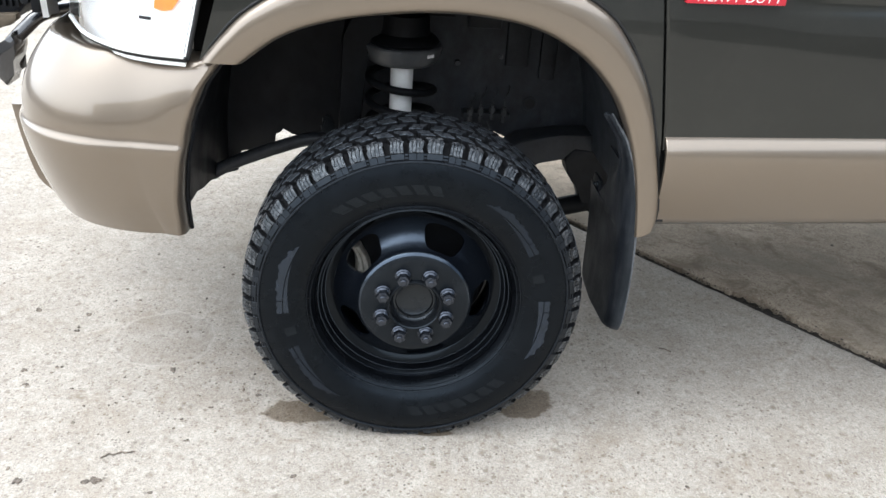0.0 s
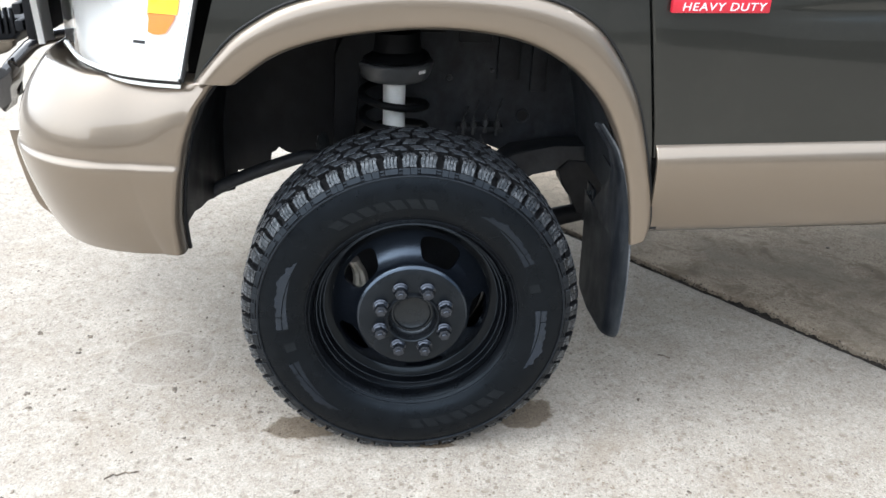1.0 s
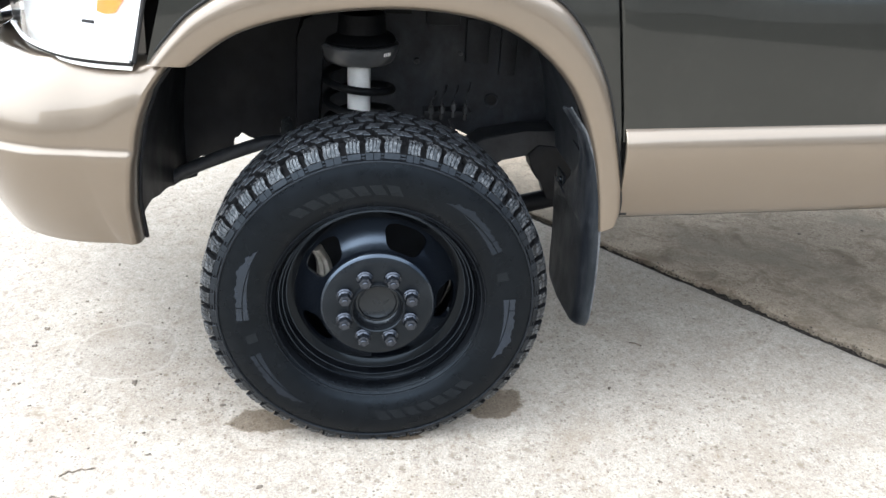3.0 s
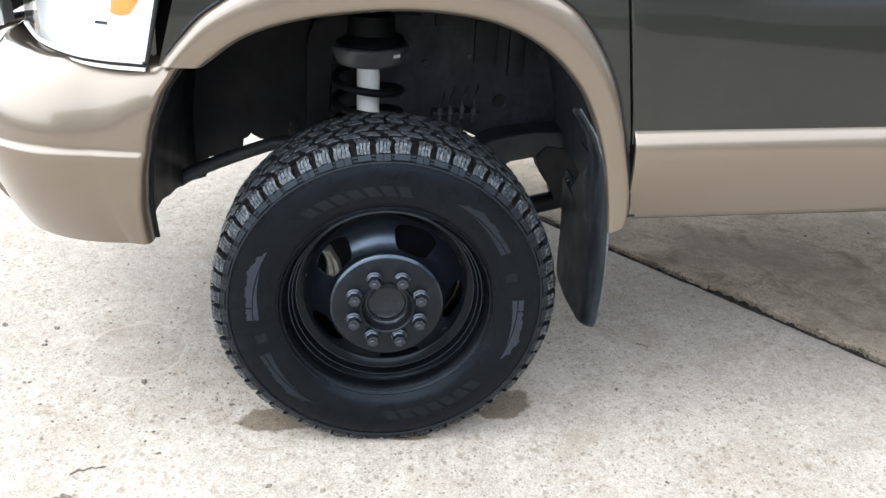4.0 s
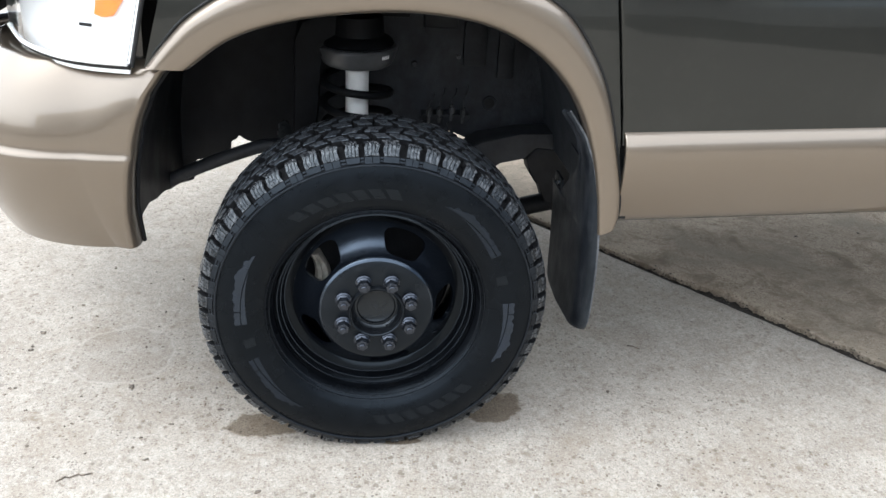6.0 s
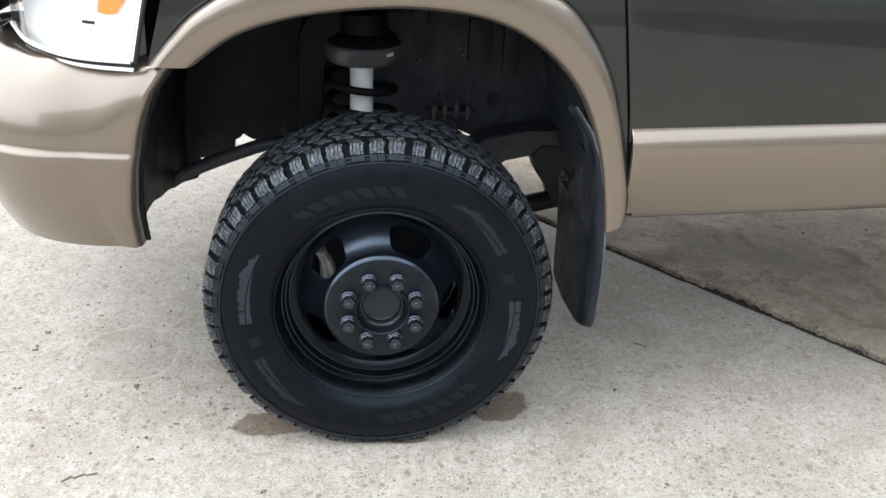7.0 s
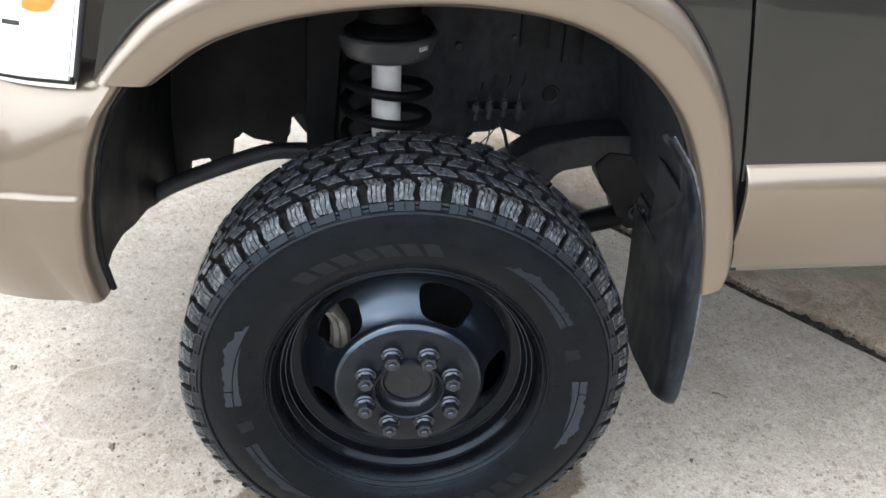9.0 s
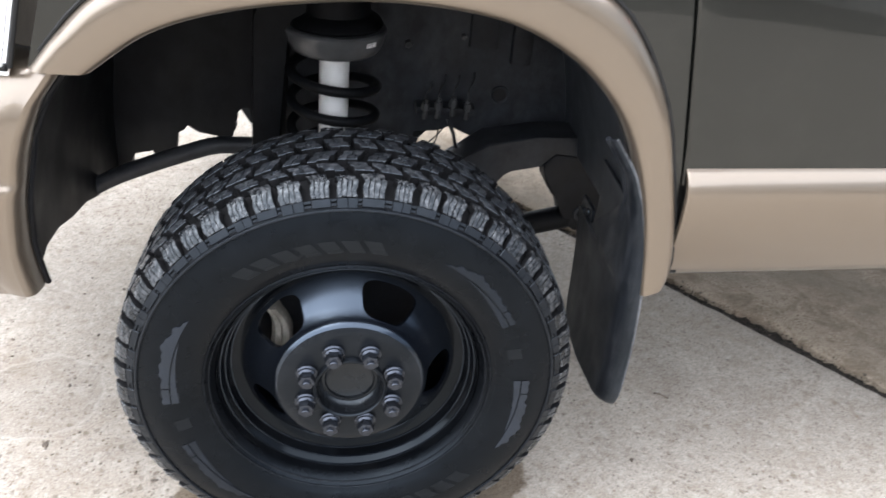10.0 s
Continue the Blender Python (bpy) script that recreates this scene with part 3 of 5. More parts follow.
def block(b, outline, depth=0.0140, sub=3, draft=0.05, lift=0.0, slot=0):
    """One tread block from an outline of (arc metres, s): flat top, sloping walls."""
    cx = sum(a for a, _ in outline) / len(outline)
    cs = sum(s for _, s in outline) / len(outline)
    pts = []
    N = len(outline)
    for i in range(N):
        a, s = outline[i]
        a2, s2 = outline[(i + 1) % N]
        long = abs(s2 - s) > 0.012
        for k in range(sub if long else 1):
            f = k / (sub if long else 1)
            pts.append((a + (a2 - a) * f, s + (s2 - s) * f))
    def ring(inset, grow, dep):
        out = []
        for a, s in pts:
            L = math.hypot(a - cx, s - cs) or 1
            f = max(0.3, 1 + grow - inset / L)
            out.append(b.verts.new(tread_point((cx + (a - cx) * f) / R_TYRE, cs + (s - cs) * f, dep)))
        return out
    top, mid, low = ring(0.0009, 0, lift), ring(0.0, 0, lift + 0.0009), ring(0.0, draft, depth)
    n2 = len(pts)
    for i in range(n2):
        b.faces.new((top[i], top[(i + 1) % n2], mid[(i + 1) % n2], mid[i])).material_index = slot
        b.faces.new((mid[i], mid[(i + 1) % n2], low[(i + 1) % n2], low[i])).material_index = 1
    # strips across the block so that the top follows the tyre's curve
    i, j = 0, n2 - 1
    while j - i >= 3:
        b.faces.new((top[i], top[i + 1], top[j - 1], top[j])).material_index = slot
        i, j = i + 1, j - 1
    if j - i == 2:
        b.faces.new((top[i], top[i + 1], top[j])).material_index = slot


bm = bmesh.new()
rng = random.Random(4)
PITCHES = 56
ARC = 2 * math.pi * R_TYRE / PITCHES
TOT = 2 * CS[-1]
for k in range(PITCHES):
    a0 = k * ARC
    wide = (0.88, 1.06, 0.98)[k % 3]
    for flip in (0, 1):
        def S(s):
            return TOT - s if flip else s
        off = 0.5 * ARC if flip else 0.0
        # shoulder block: four worn ribs with ragged sipes between, curving over the edge
        bw = ARC * 0.75 * wide
        top = 0.0640 if (k + flip) % 2 else 0.0575
        levels = (0.0172, 0.0265, 0.0355, 0.0445, 0.0520, top)
        curve = (0.0, 0.0012, 0.0004, -0.0014, 0.0006, 0.0046)
        nrib = 4
        cuts = [[a0 + off + bw * j / nrib + c + rng.uniform(-0.0014, 0.0014) for c in curve] for j in range(nrib + 1)]
        for j in range(nrib):
            e0, e1 = rng.uniform(-0.0010, 0.0010), rng.uniform(-0.0030, 0.0014)
            q = [v - (0.0015 if j == 0 or j == nrib - 1 else 0) * (i == 5) for i, v in enumerate(levels)]
            left = [(cuts[j][i] + 0.0004, S(q[i] + (e0 if i == 0 else e1 if i == 5 else 0))) for i in range(6)]
            right = [(cuts[j + 1][i] - 0.0004, S(q[i] + (e0 if i == 0 else e1 if i == 5 else 0))) for i in range(6)]
            block(bm, left + right[::-1], sub=1, draft=0.014, lift=rng.uniform(-0.0006, 0.0014))
        # lower lug under it, wider and smooth, with one or two straight slots
        low = 0.0035 if k % 2 else 0.0008
        slots = (0.0, 1.0) if k % 2 else (0.0, 0.48, 1.0)
        for f0, f1 in zip(slots, slots[1:]):
            x0, x1 = (a0 + off - 0.0012 + (bw + 0.0024) * f + d for f, d in ((f0, 0.0001), (f1, -0.0001)))
            block(bm, [(x0, S(low)), (x0, S(0.0166)), (x1, S(0.0166)), (x1, S(low))], depth=0.006, sub=1, draft=0.01, lift=0.0007, slot=2)
        # two little bars in the gap between shoulder blocks, low on the wall
        for s0, s1 in ((0.0045, 0.0090), (0.0115, 0.0160)):
            x0, x1 = a0 + off + bw + 0.0014, a0 + off + ARC - 0.0014
            block(bm, [(x0, S(s0)), (x0, S(s1)), (x1, S(s1)), (x1, S(s0))], depth=0.005, sub=1, lift=0.0022, slot=2)
        # three inner rows of slanted blocks, each cut by sipes, with deep grooves between
        for s0, s1, start, width, skew, gapj in ((0.0720, 0.0985, 0.42, 0.72, 0.010, 0.0), (0.1085, 0.1420, 0.00, 0.70, -0.010, 0.3)):
            g = a0 + off + ARC * start
            w = ARC * width * (1.08, 0.90, 1.0)[(k + int(gapj * 10)) % 3]
            sl = 2
            z_step = 0.003 if skew > 0 else -0.003
            lev = [s0 + (s1 - s0) * f for f in (0, 0.25, 0.46, 0.54, 0.78, 1.0)]
            shift = [skew * (i / 5) + (z_step if i > 2 else 0) for i in range(6)]
            cuts = [[g + w * j / sl + shift[i] + rng.uniform(-0.0016, 0.0016) for i in range(6)] for j in range(sl + 1)]
            for j in range(sl):
                e0, e1 = rng.uniform(-0.0018, 0.0018), rng.uniform(-0.0022, 0.0022)
                left = [(cuts[j][i] + 0.0005, S(lev[i] + (e0 if i == 0 else e1 if i == 5 else 0))) for i in range(6)]
                right = [(cuts[j + 1][i] - 0.0005, S(lev[i] + (e0 if i == 0 else e1 if i == 5 else 0))) for i in range(6)]
                block(bm, left + right[::-1], sub=1, draft=0.015, lift=rng.uniform(-0.0003, 0.0010), slot=3)
tread = part("tread", bm, M_TREAD, wheel, "chunky siped tread blocks, walls darkened to paint groove shade")
tread.data.materials.append(M_GROOVE_SHADE)
tread.data.materials.append(M_LUG)
tread.data.materials.append(M_CROWN)
bm = bmesh.new()
lathe(bm, [(0.3598, 0.0048), (0.3606, 0.0022), (0.3625, 0.0012), (0.3648, 0.0020), (0.3662, 0.0055)], WC, segs=180)
for v in bm.verts:
    if v.co.z < FLAT + 0.02:
        v.co.z = max(v.co.z, FLAT)
part("sidewall_rib", bm, M_LUG, wheel, "thin dusty raised rib round the tyre's shoulder")

bm = bmesh.new()
for r, y in ((0.2450, 0.0212), (0.2530, 0.0158)):
    lathe(bm, [(r - 0.0014, y + 0.0022), (r - 0.0009, y - 0.0008), (r + 0.0004, y - 0.0016), (r + 0.0014, y - 0.0006), (r + 0.0018, y + 0.0016)], WC, segs=128)
part("bead_rib", bm, M_LUG, wheel, "two thin moulded ribs round the tyre's bead")


def sidewall_at(q, r, lift):
    y = np.interp(r, [p[0] for p in SIDE[:14]], [p[1] for p in SIDE[:14]])
    return settle(WC + Vector((r * math.cos(q), y - lift, r * math.sin(q))))


def wall_patch(b, q0, q1, inner, outer, lift=0.0012, n=24):
    """A raised patch on the sidewall between two radius curves over an angle."""
    rows_t, V = [], []
    for i in range(n + 1):
        u = i / n
        q = radians(q0 + (q1 - q0) * u)
        r0, r1 = inner(u), max(inner(u) + 0.0004, outer(u))
        rows_t.append([sidewall_at(q, r0, -0.0006), sidewall_at(q, r0, lift), sidewall_at(q, (r0 + r1) / 2, lift), sidewall_at(q, r1, lift), sidewall_at(q, r1, -0.0006)])
    grid(b, rows_t)


def ridge_patch(b, q0, q1, tall=1.0):
    """A ridge-line graphic: a slim crescent, and beside it a band with a jagged outer edge that tapers away towards q1."""
    wall_patch(b, q0, q0 + (q1 - q0) * 0.72, lambda u: 0.2925 + 0.0118 * u ** 1.2, lambda u: 0.3048, n=30)
    peaks = (0.0125, 0.0130, 0.0125, 0.0135, 0.0120, 0.0160, 0.0180, 0.0165, 0.0175, 0.0225, 0.0205, 0.0140, 0.0150, 0.0065, 0.0005)

    def crest(u):
        k = u * 14
        i = min(int(k), 13)
        f = min(1.0, (k - i) * 1.8)
        return 0.3072 + tall * (peaks[i] + (peaks[i + 1] - peaks[i]) * f) + 0.0010 * math.sin(61 * u)
    cut = q0 + (q1 - q0) * 0.17
    wall_patch(b, q0, cut, lambda u: 0.3072, lambda u: crest(0.17 * u), n=12)
    wall_patch(b, cut + (q1 - q0) * 0.012, q1, lambda u: 0.3072, lambda u: crest(0.182 + 0.818 * u), n=60)


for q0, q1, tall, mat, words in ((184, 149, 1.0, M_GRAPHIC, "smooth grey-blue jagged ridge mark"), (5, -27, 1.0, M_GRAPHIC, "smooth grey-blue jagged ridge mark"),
                                 (29, 62, 0.78, M_GRAPHIC_SHADED, "jagged ridge mark, painted darker where less light reflects"), (202, 236, 0.78, M_GRAPHIC_SHADED, "jagged ridge mark, painted darker where less light reflects")):
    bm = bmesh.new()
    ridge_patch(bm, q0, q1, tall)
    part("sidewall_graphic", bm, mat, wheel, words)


def arc_bars(b, q0, q1, count, r0, r1, skew=0.0, gap=0.25):
    for i in range(count):
        a0 = q0 + (q1 - q0) * i / count
        a1 = q0 + (q1 - q0) * (i + 1 - gap) / count
        rows = []
        for k in range(5):
            q = radians(a0 + (a1 - a0) * k / 4)
            rows.append([sidewall_at(q + skew * (r - r0), r, l_) for r, l_ in ((r0, -0.0005), (r0, 0.0006), ((r0 + r1) / 2, 0.0006), (r1, 0.0006), (r1, -0.0005))])
        grid(b, rows)


for q0, q1, count, skew in ((126, 78, 7, 2.0), (269, 318, 7, 2.0), (196, 190, 1, 0), (19, 13, 1, 0)):
    bm = bmesh.new()
    arc_bars(bm, q0, q1, count, 0.288 if count > 1 else 0.285, 0.313 if count > 1 else 0.310, skew)
    part("sidewall_lettering", bm, M_LETTER, wheel, "black moulded plain bars")
bm = bmesh.new()
arc_bars(bm, 34, -22, 24, 0.262, 0.270, 0, 0.45)
part("sidewall_small_print", bm, M_RUBBER, wheel, "rows of tiny moulded bars")

# the wheel on the other side, seen low through the wheel well
bm = bmesh.new()
FAR = Vector((0.0, 1.72, ZC))
lathe(bm, [(r, y) for r, y in SIDE[:13]] + [(0.3745, 0.012), (0.398, 0.024), (0.4065, 0.045), (0.4085, 0.133), (0.4065, 0.221), (0.398, 0.242), (0.3745, 0.254)] + [(r, 0.266 - y) for r, y in SIDE[12::-1]], FAR, segs=96)
for v in bm.verts:
    v.co.z = max(v.co.z, FLAT)
far_tyre = part("far_front_tyre", bm, M_RUBBER, truck, "black front tyre on the truck's other side")
bm = bmesh.new()
lathe(bm, [(0.2345, 0.048), (0.215, 0.06), (0.205, 0.09), (0.12, 0.10), (0.0005, 0.10)], FAR, segs=48)
lathe(bm, [(0.2345, 0.218), (0.215, 0.206), (0.200, 0.17), (0.14, 0.23), (0.0005, 0.235)], FAR, segs=48)
part("rim", bm, M_RIM, far_tyre, "satin black steel wheel")

# wheel arch flare
INNER = spline([(-0.385, 0.930), (-0.300, 0.991), (-0.200, 1.026), (-0.060, 1.048), (0.080, 1.053), (0.215, 1.034), (0.314, 0.989), (0.388, 0.925), (0.436, 0.855), (0.474, 0.760), (0.497, 0.663), (0.512, 0.562)], 90)
OUTER = spline([(-0.474, 0.931), (-0.425, 0.989), (-0.365, 1.045), (-0.255, 1.103), (-0.080, 1.137), (0.110, 1.140), (0.265, 1.122), (0.372, 1.075), (0.438, 1.003), (0.490, 0.912), (0.526, 0.800), (0.551, 0.700), (0.563, 0.615), (0.556, 0.580)], 90)


def body_y(x, z):
    """The body side's depth: nearly flat, tucked in towards the front and the top."""
    front = max(0.0, -0.30 - x)
    return 0.068 + 0.018 * (x - 0.3) * (x > 0.3) + 0.35 * front ** 2 + 0.10 * max(0, z - 1.0) ** 2 * 3


bm = bmesh.new()
rows = []
for (xi, zi), (xo, zo) in zip(INNER, OUTER):
    row = []
    yb = body_y(xo, zo)
    section = [(0.5 - 0.5 * math.cos(math.pi * q / 15)) for q in range(16)]
    section = [(u, yb + 0.006 - 0.032 * max(0.0, 1 - abs(2 * u - 1) ** (3.2 if u < 0.5 else 5.0)) ** 0.40) for u in section]
    for u, y in [(0.0, yb + 0.012)] + section + [(1.0, yb + 0.034), (0.985, yb + 0.036)]:
        row.append((xo + (xi - xo) * u, y, zo + (zi - zo) * u))
    rows.append(row)
V = grid(bm, rows)
bm.faces.new(V[0]), bm.faces.new(V[-1][::-1])
part("wheel_arch_flare", bm, M_TAN, truck, "champagne painted wheel arch flare")

bm = bmesh.new()
tube(bm, [(x + 0.004 * (x - 0.05), body_y(x, z) - 0.001, z + 0.003 * (z > 0.99)) for x, z in OUTER[2:-1:2]], 0.0032, 6)
part("flare_seal", bm, M_GAP, truck, "thin black rubber seal along the flare")

# fender: sheet with the arch cut out, from the lamp to the door seam
bm = bmesh.new()


def seam_x(z):
    return 0.545 - 0.17 * (z - 0.80) * (z > 0.80)


TOP = int(np.argmax(OUTER[:, 1]))
XT, ZT = OUTER[TOP]
rows = []
for k in range(30):      # behind the arch, up to the door seam
    z = 0.582 + (1.26 - 0.582) * k / 29
    xl = float(np.interp(-z, -OUTER[TOP:, 1], OUTER[TOP:, 0])) - 0.012 if z < ZT else XT
    xr = seam_x(z) - 0.0042 + 0.018 * max(0, (0.80 - z) / 0.2)
    rows.append([(xl + (xr - xl) * j / 8, body_y(xl + (xr - xl) * j / 8, z), z) for j in range(9)])
plate(bm, rows, (0, 0.004, 0))
rows = []
for k in range(18):      # ahead of the arch, beside the lamp, and over the crown
    z = 0.928 + (1.26 - 0.928) * k / 17
    xa = -0.476 + 0.036 * (z - 0.928) / 0.12
    xb = float(np.interp(z, OUTER[:TOP + 1, 1], OUTER[:TOP + 1, 0])) + 0.012 if z < ZT else XT
    rows.append([(xa + (xb - xa) * j / 8, body_y(xa + (xb - xa) * j / 8, z), z) for j in range(9)])
plate(bm, rows, (0, 0.004, 0))
part("fender", bm, M_DARK, truck, "dark graphite metallic front fender")

# door and its cladding
RISE = 0.028


def rise(x):
    return RISE * (x - 0.545)


ZS = [0.775, 0.85, 0.95, 1.03, 1.075, 1.088, 1.10, 1.112, 1.13, 1.19, 1.26]


def door_panel(name, start, end, label):
    """A door skin between two upright seams, its front edge folded in."""
    b = bmesh.new()
    rows = []
    for i, u in enumerate([0, 0.0006, 0.002, 0.006] + [0.04 * q for q in range(1, 26)]):
        row = []
        for z in ZS:
            x0 = start(z)
            x = x0 + (end - x0) * u
            crease = 0.006 * math.exp(-((z - 1.100) / 0.012) ** 2) * min(1, max(0, (x - 0.72) * 4))
            row.append((x, body_y(x, z) + 0.002 + crease + (0.012, 0.002, 0.0005, 0)[min(i, 3)], z + rise(x)))
        rows.append(row)
    grid(b, rows)
    thick(b, 0.003)
    return part(name, b, M_DARK, truck, label)


door_panel("front_door", lambda z: seam_x(z) + 0.003, 1.74, "dark graphite metallic front door")
# unseen panel added to lengthen the body's shade on the ground
door_panel("rear_side_panel", lambda z: 1.746, 2.75, "unseen dark graphite panel behind the door, added for shade")

bm = bmesh.new()
rows = []
CLAD = [(0.808, 0.006), (0.8045, -0.004), (0.799, -0.0105), (0.791, -0.0165), (0.780, -0.0215), (0.765, -0.0238), (0.745, -0.0232), (0.72, -0.0205), (0.695, -0.0155), (0.67, -0.0085), (0.645, 0.0005), (0.620, 0.0105), (0.597, 0.0205), (0.582, 0.0290), (0.572, 0.040), (0.568, 0.06), (0.59, 0.14)]
for i, uu in enumerate([0, 0.0003, 0.0009, 0.002] + [q / 28 for q in range(1, 29)]):
    x = 0.549 + (2.75 - 0.549) * uu
    end = (0.010, 0.0018, 0.0004, 0)[min(i, 3)]
    rows.append([(x + 0.013 * max(0, (0.80 - z) / 0.2) * (1 - uu), body_y(0.56, 0.8) + 0.018 * (x - 0.56) + d + end, z + rise(x)) for z, d in CLAD])
grid(bm, rows)
thick(bm, 0.003)
part("rocker_cladding", bm, M_TAN, truck, "champagne painted lower door and rocker cladding")

# dark gap behind the door seam
bm = bmesh.new()
rows = []
for k in range(14):
    z = 0.585 + (1.26 - 0.585) * k / 13
    x = seam_x(z) + 0.020 * max(0, (0.80 - z) / 0.2)
    rows.append([(x - 0.022, 0.100, z), (x + 0.025, 0.101, z)])
grid(bm, rows)
thick(bm, 0.004)
part("door_seal", bm, M_GAP, truck, "black rubber door seal")

# badge
bm = bmesh.new()
box(bm, (0.533, 0.0605, 1.104), (0.748, 0.0755, 1.134), 0.003)
bmesh.ops.transform(bm, matrix=Matrix.Translation((0.533, 0, 1.104)) @ Matrix.Rotation(radians(-1.5), 4, "Y") @ Matrix.Translation((-0.533, 0, -1.104)), verts=bm.verts)
badge = part("badge", bm, M_RED, truck, "red badge with pale HEAVY DUTY lettering")
fc = bpy.data.curves.new("lettering", "FONT")
fc.body, fc.size, fc.extrude, fc.align_x, fc.align_y, fc.space_character, fc.shear = "HEAVY DUTY", 0.0235, 0.0008, "CENTER", "CENTER", 1.12, 0.15
fo = new("lettering", fc)
bpy.context.view_layer.update()
lm = bpy.data.meshes.new_from_object(fo)
bpy.data.objects.remove(fo)
lm.materials.append(M_WHITE)
lo = new("lettering", lm)
lo.parent = badge
lo["label"] = "pale silver block letters"
lo.matrix_basis = pose(0.6445, 0.0598, 1.1195, 90, -1.5, 0) @ Matrix.Diagonal((1.18, 1, 1, 1))

# bumper: stacked level sections that run from the wheel lip forward and round the corner
def bumper_section(z):
    """Points (x, y) at a height: from the arch lip forward, round the corner, across the front."""
    u = (z - 0.49) / (0.925 - 0.49)
    lip = np.interp(z, [0.49, 0.60, 0.70, 0.80, 0.87, 0.915, 0.93], [-0.550, -0.545, -0.530, -0.508, -0.478, -0.446, -0.42])
    tuck = 0.074 * max(0, 1 - u) ** 3.0
    ledge = 0.010 / (1 + math.exp((z - 0.735) / 0.004))       # the lower band stands proud of the upper one
    rear_roll = 0.024 * max(0, (z - 0.830) / 0.095) ** 2
    main_roll = 0.100 * max(0, (z - 0.750) / 0.175) ** 1.7
    y0 = 0.070 + tuck - ledge
    front = -0.965 + 0.052 * max(0, 1 - u) ** 2.4 - ledge
    rad = 0.33
    P = []
    for k in range(12):
        f = k / 12
        w = 0.55 * f * f * (3 - 2 * f)
        P.append((lip + (front + rad - lip) * f, y0 + 0.010 * f * f + rear_roll * (1 - w) + main_roll * w))
    for k in range(25):
        a = math.pi / 2 * k / 24
        e = 2 / 2.25
        w = 0.55 + 0.45 * min(1, k / 12)
        roll = rear_roll * (1 - w) + main_roll * w
        P.append((front + rad - rad * math.sin(a) ** e + roll * 0.9 * math.sin(a), y0 + 0.010 + 0.36 * (1 - math.cos(a) ** e) + roll * math.cos(a)))
    front += 0.9 * main_roll
    P.append((front - 0.01, 0.80)), P.append((front - 0.015, 1.05))
    return P


bm = bmesh.new()
rows = []


def inward(P, d):
    return [(x + d * min(1, max(0, (k - 12) / 20)), y + d * (1 - 0.9 * min(1, max(0, (k - 12) / 20)))) for k, (x, y) in enumerate(P)]


def with_lip(P, z):
    x, y = P[0]
    back = [(x + 0.006, y + 0.060, z), (x + 0.006, y + 0.024, z), (x + 0.0045, y + 0.0145, z), (x + 0.001, y + 0.0075, z), (x - 0.0045, y + 0.0028, z)]
    return back + [(min(a, x - 0.011) if i == 0 else min(a, x - 0.012 - 0.001 * i), b, z) for i, (a, b) in enumerate(P)]


low, high = bumper_section(0.490), bumper_section(0.922)
rows.append(with_lip(inward(low, 0.05), 0.4885))
rows.append(with_lip(inward(low, 0.015), 0.4880))
for z in [0.491, 0.496, 0.505, 0.52, 0.55, 0.60, 0.65, 0.69, 0.715, 0.726, 0.731, 0.7335, 0.736, 0.739, 0.745, 0.755, 0.78, 0.82, 0.85, 0.87, 0.885, 0.897, 0.907, 0.914, 0.919, 0.922]:
    rows.append(with_lip(bumper_section(z), z))
for d_in, z in ((0.005, 0.9245), (0.012, 0.9265), (0.022, 0.9278), (0.05, 0.9275), (0.09, 0.922), (0.12, 0.910)):
    rows.append(with_lip(inward(high, d_in), z))
grid(bm, rows)
part("front_bumper", bm, M_TAN, truck, "champagne painted front bumper with a moulded ridge")

# black strip along the bumper's rear lip, standing for its shaded flange
bm = bmesh.new()
tube(bm, [(bumper_section(z)[0][0] + 0.008, bumper_section(z)[0][1] + 0.056, z) for z in (0.487, 0.50, 0.55, 0.60, 0.65, 0.70, 0.75, 0.80, 0.84, 0.87, 0.895, 0.912)], 0.006, 8)
part("lip_shade_strip", bm, M_PLASTIC, truck, "black strip that stands for shade behind the bumper lip")

# head lamp
LAMP_LINE = spline([(-0.505, 0.066, 0.942), (-0.585, 0.082, 0.943), (-0.655, 0.112, 0.946), (-0.735, 0.185, 0.953), (-0.815, 0.340, 0.955)], 101)


def lamp_edge(u):
    """The lamp's lower edge from its rear corner forward and round."""
    return Vector(LAMP_LINE[min(100, max(0, round(u * 100)))])


def lamp_sheet(b, push, z_lo=0.0, z_hi=0.30, u0=0.0, u1=1.0, n=26):
    rows = []
    for i in range(n):
        u = u0 + (u1 - u0) * i / (n - 1)
        e = lamp_edge(u)
        e2 = lamp_edge(min(1, u + 0.01)) - lamp_edge(max(0, u - 0.01))
        nrm = Vector((e2.y, -e2.x, 0)).normalized()
        row = []
        for k in range(8):
            h = z_lo + (z_hi - z_lo) * k / 7
            row.append(e - nrm * push * -1 + Vector((0.24 * h * max(0, 1 - u * 1.2), 0.06 * h, h)))
        rows.append(row)
    grid(b, rows)


bm = bmesh.new()
lamp_sheet(bm, 0.024, z_lo=-0.03)
thick(bm, 0.004)
lamp = part("headlight", bm, M_SILVER, truck, "bright reflector headlight with an amber turn signal")
bm = bmesh.new()
lamp_sheet(bm, 0.0)
thick(bm, 0.003)
lens = part("lens", bm, M_GLASS, lamp, "clear plastic lens")
lens.visible_shadow = False
bm = bmesh.new()
tube(bm, [lamp_edge(u / 20) + Vector((0, -0.002, -0.004)) for u in range(21)], 0.0045, 8)
part("lens_rim", bm, M_SILVER, lamp, "pale grey lens rim")
# black strips stand for the shadow gap round the lamp
bm = bmesh.new()
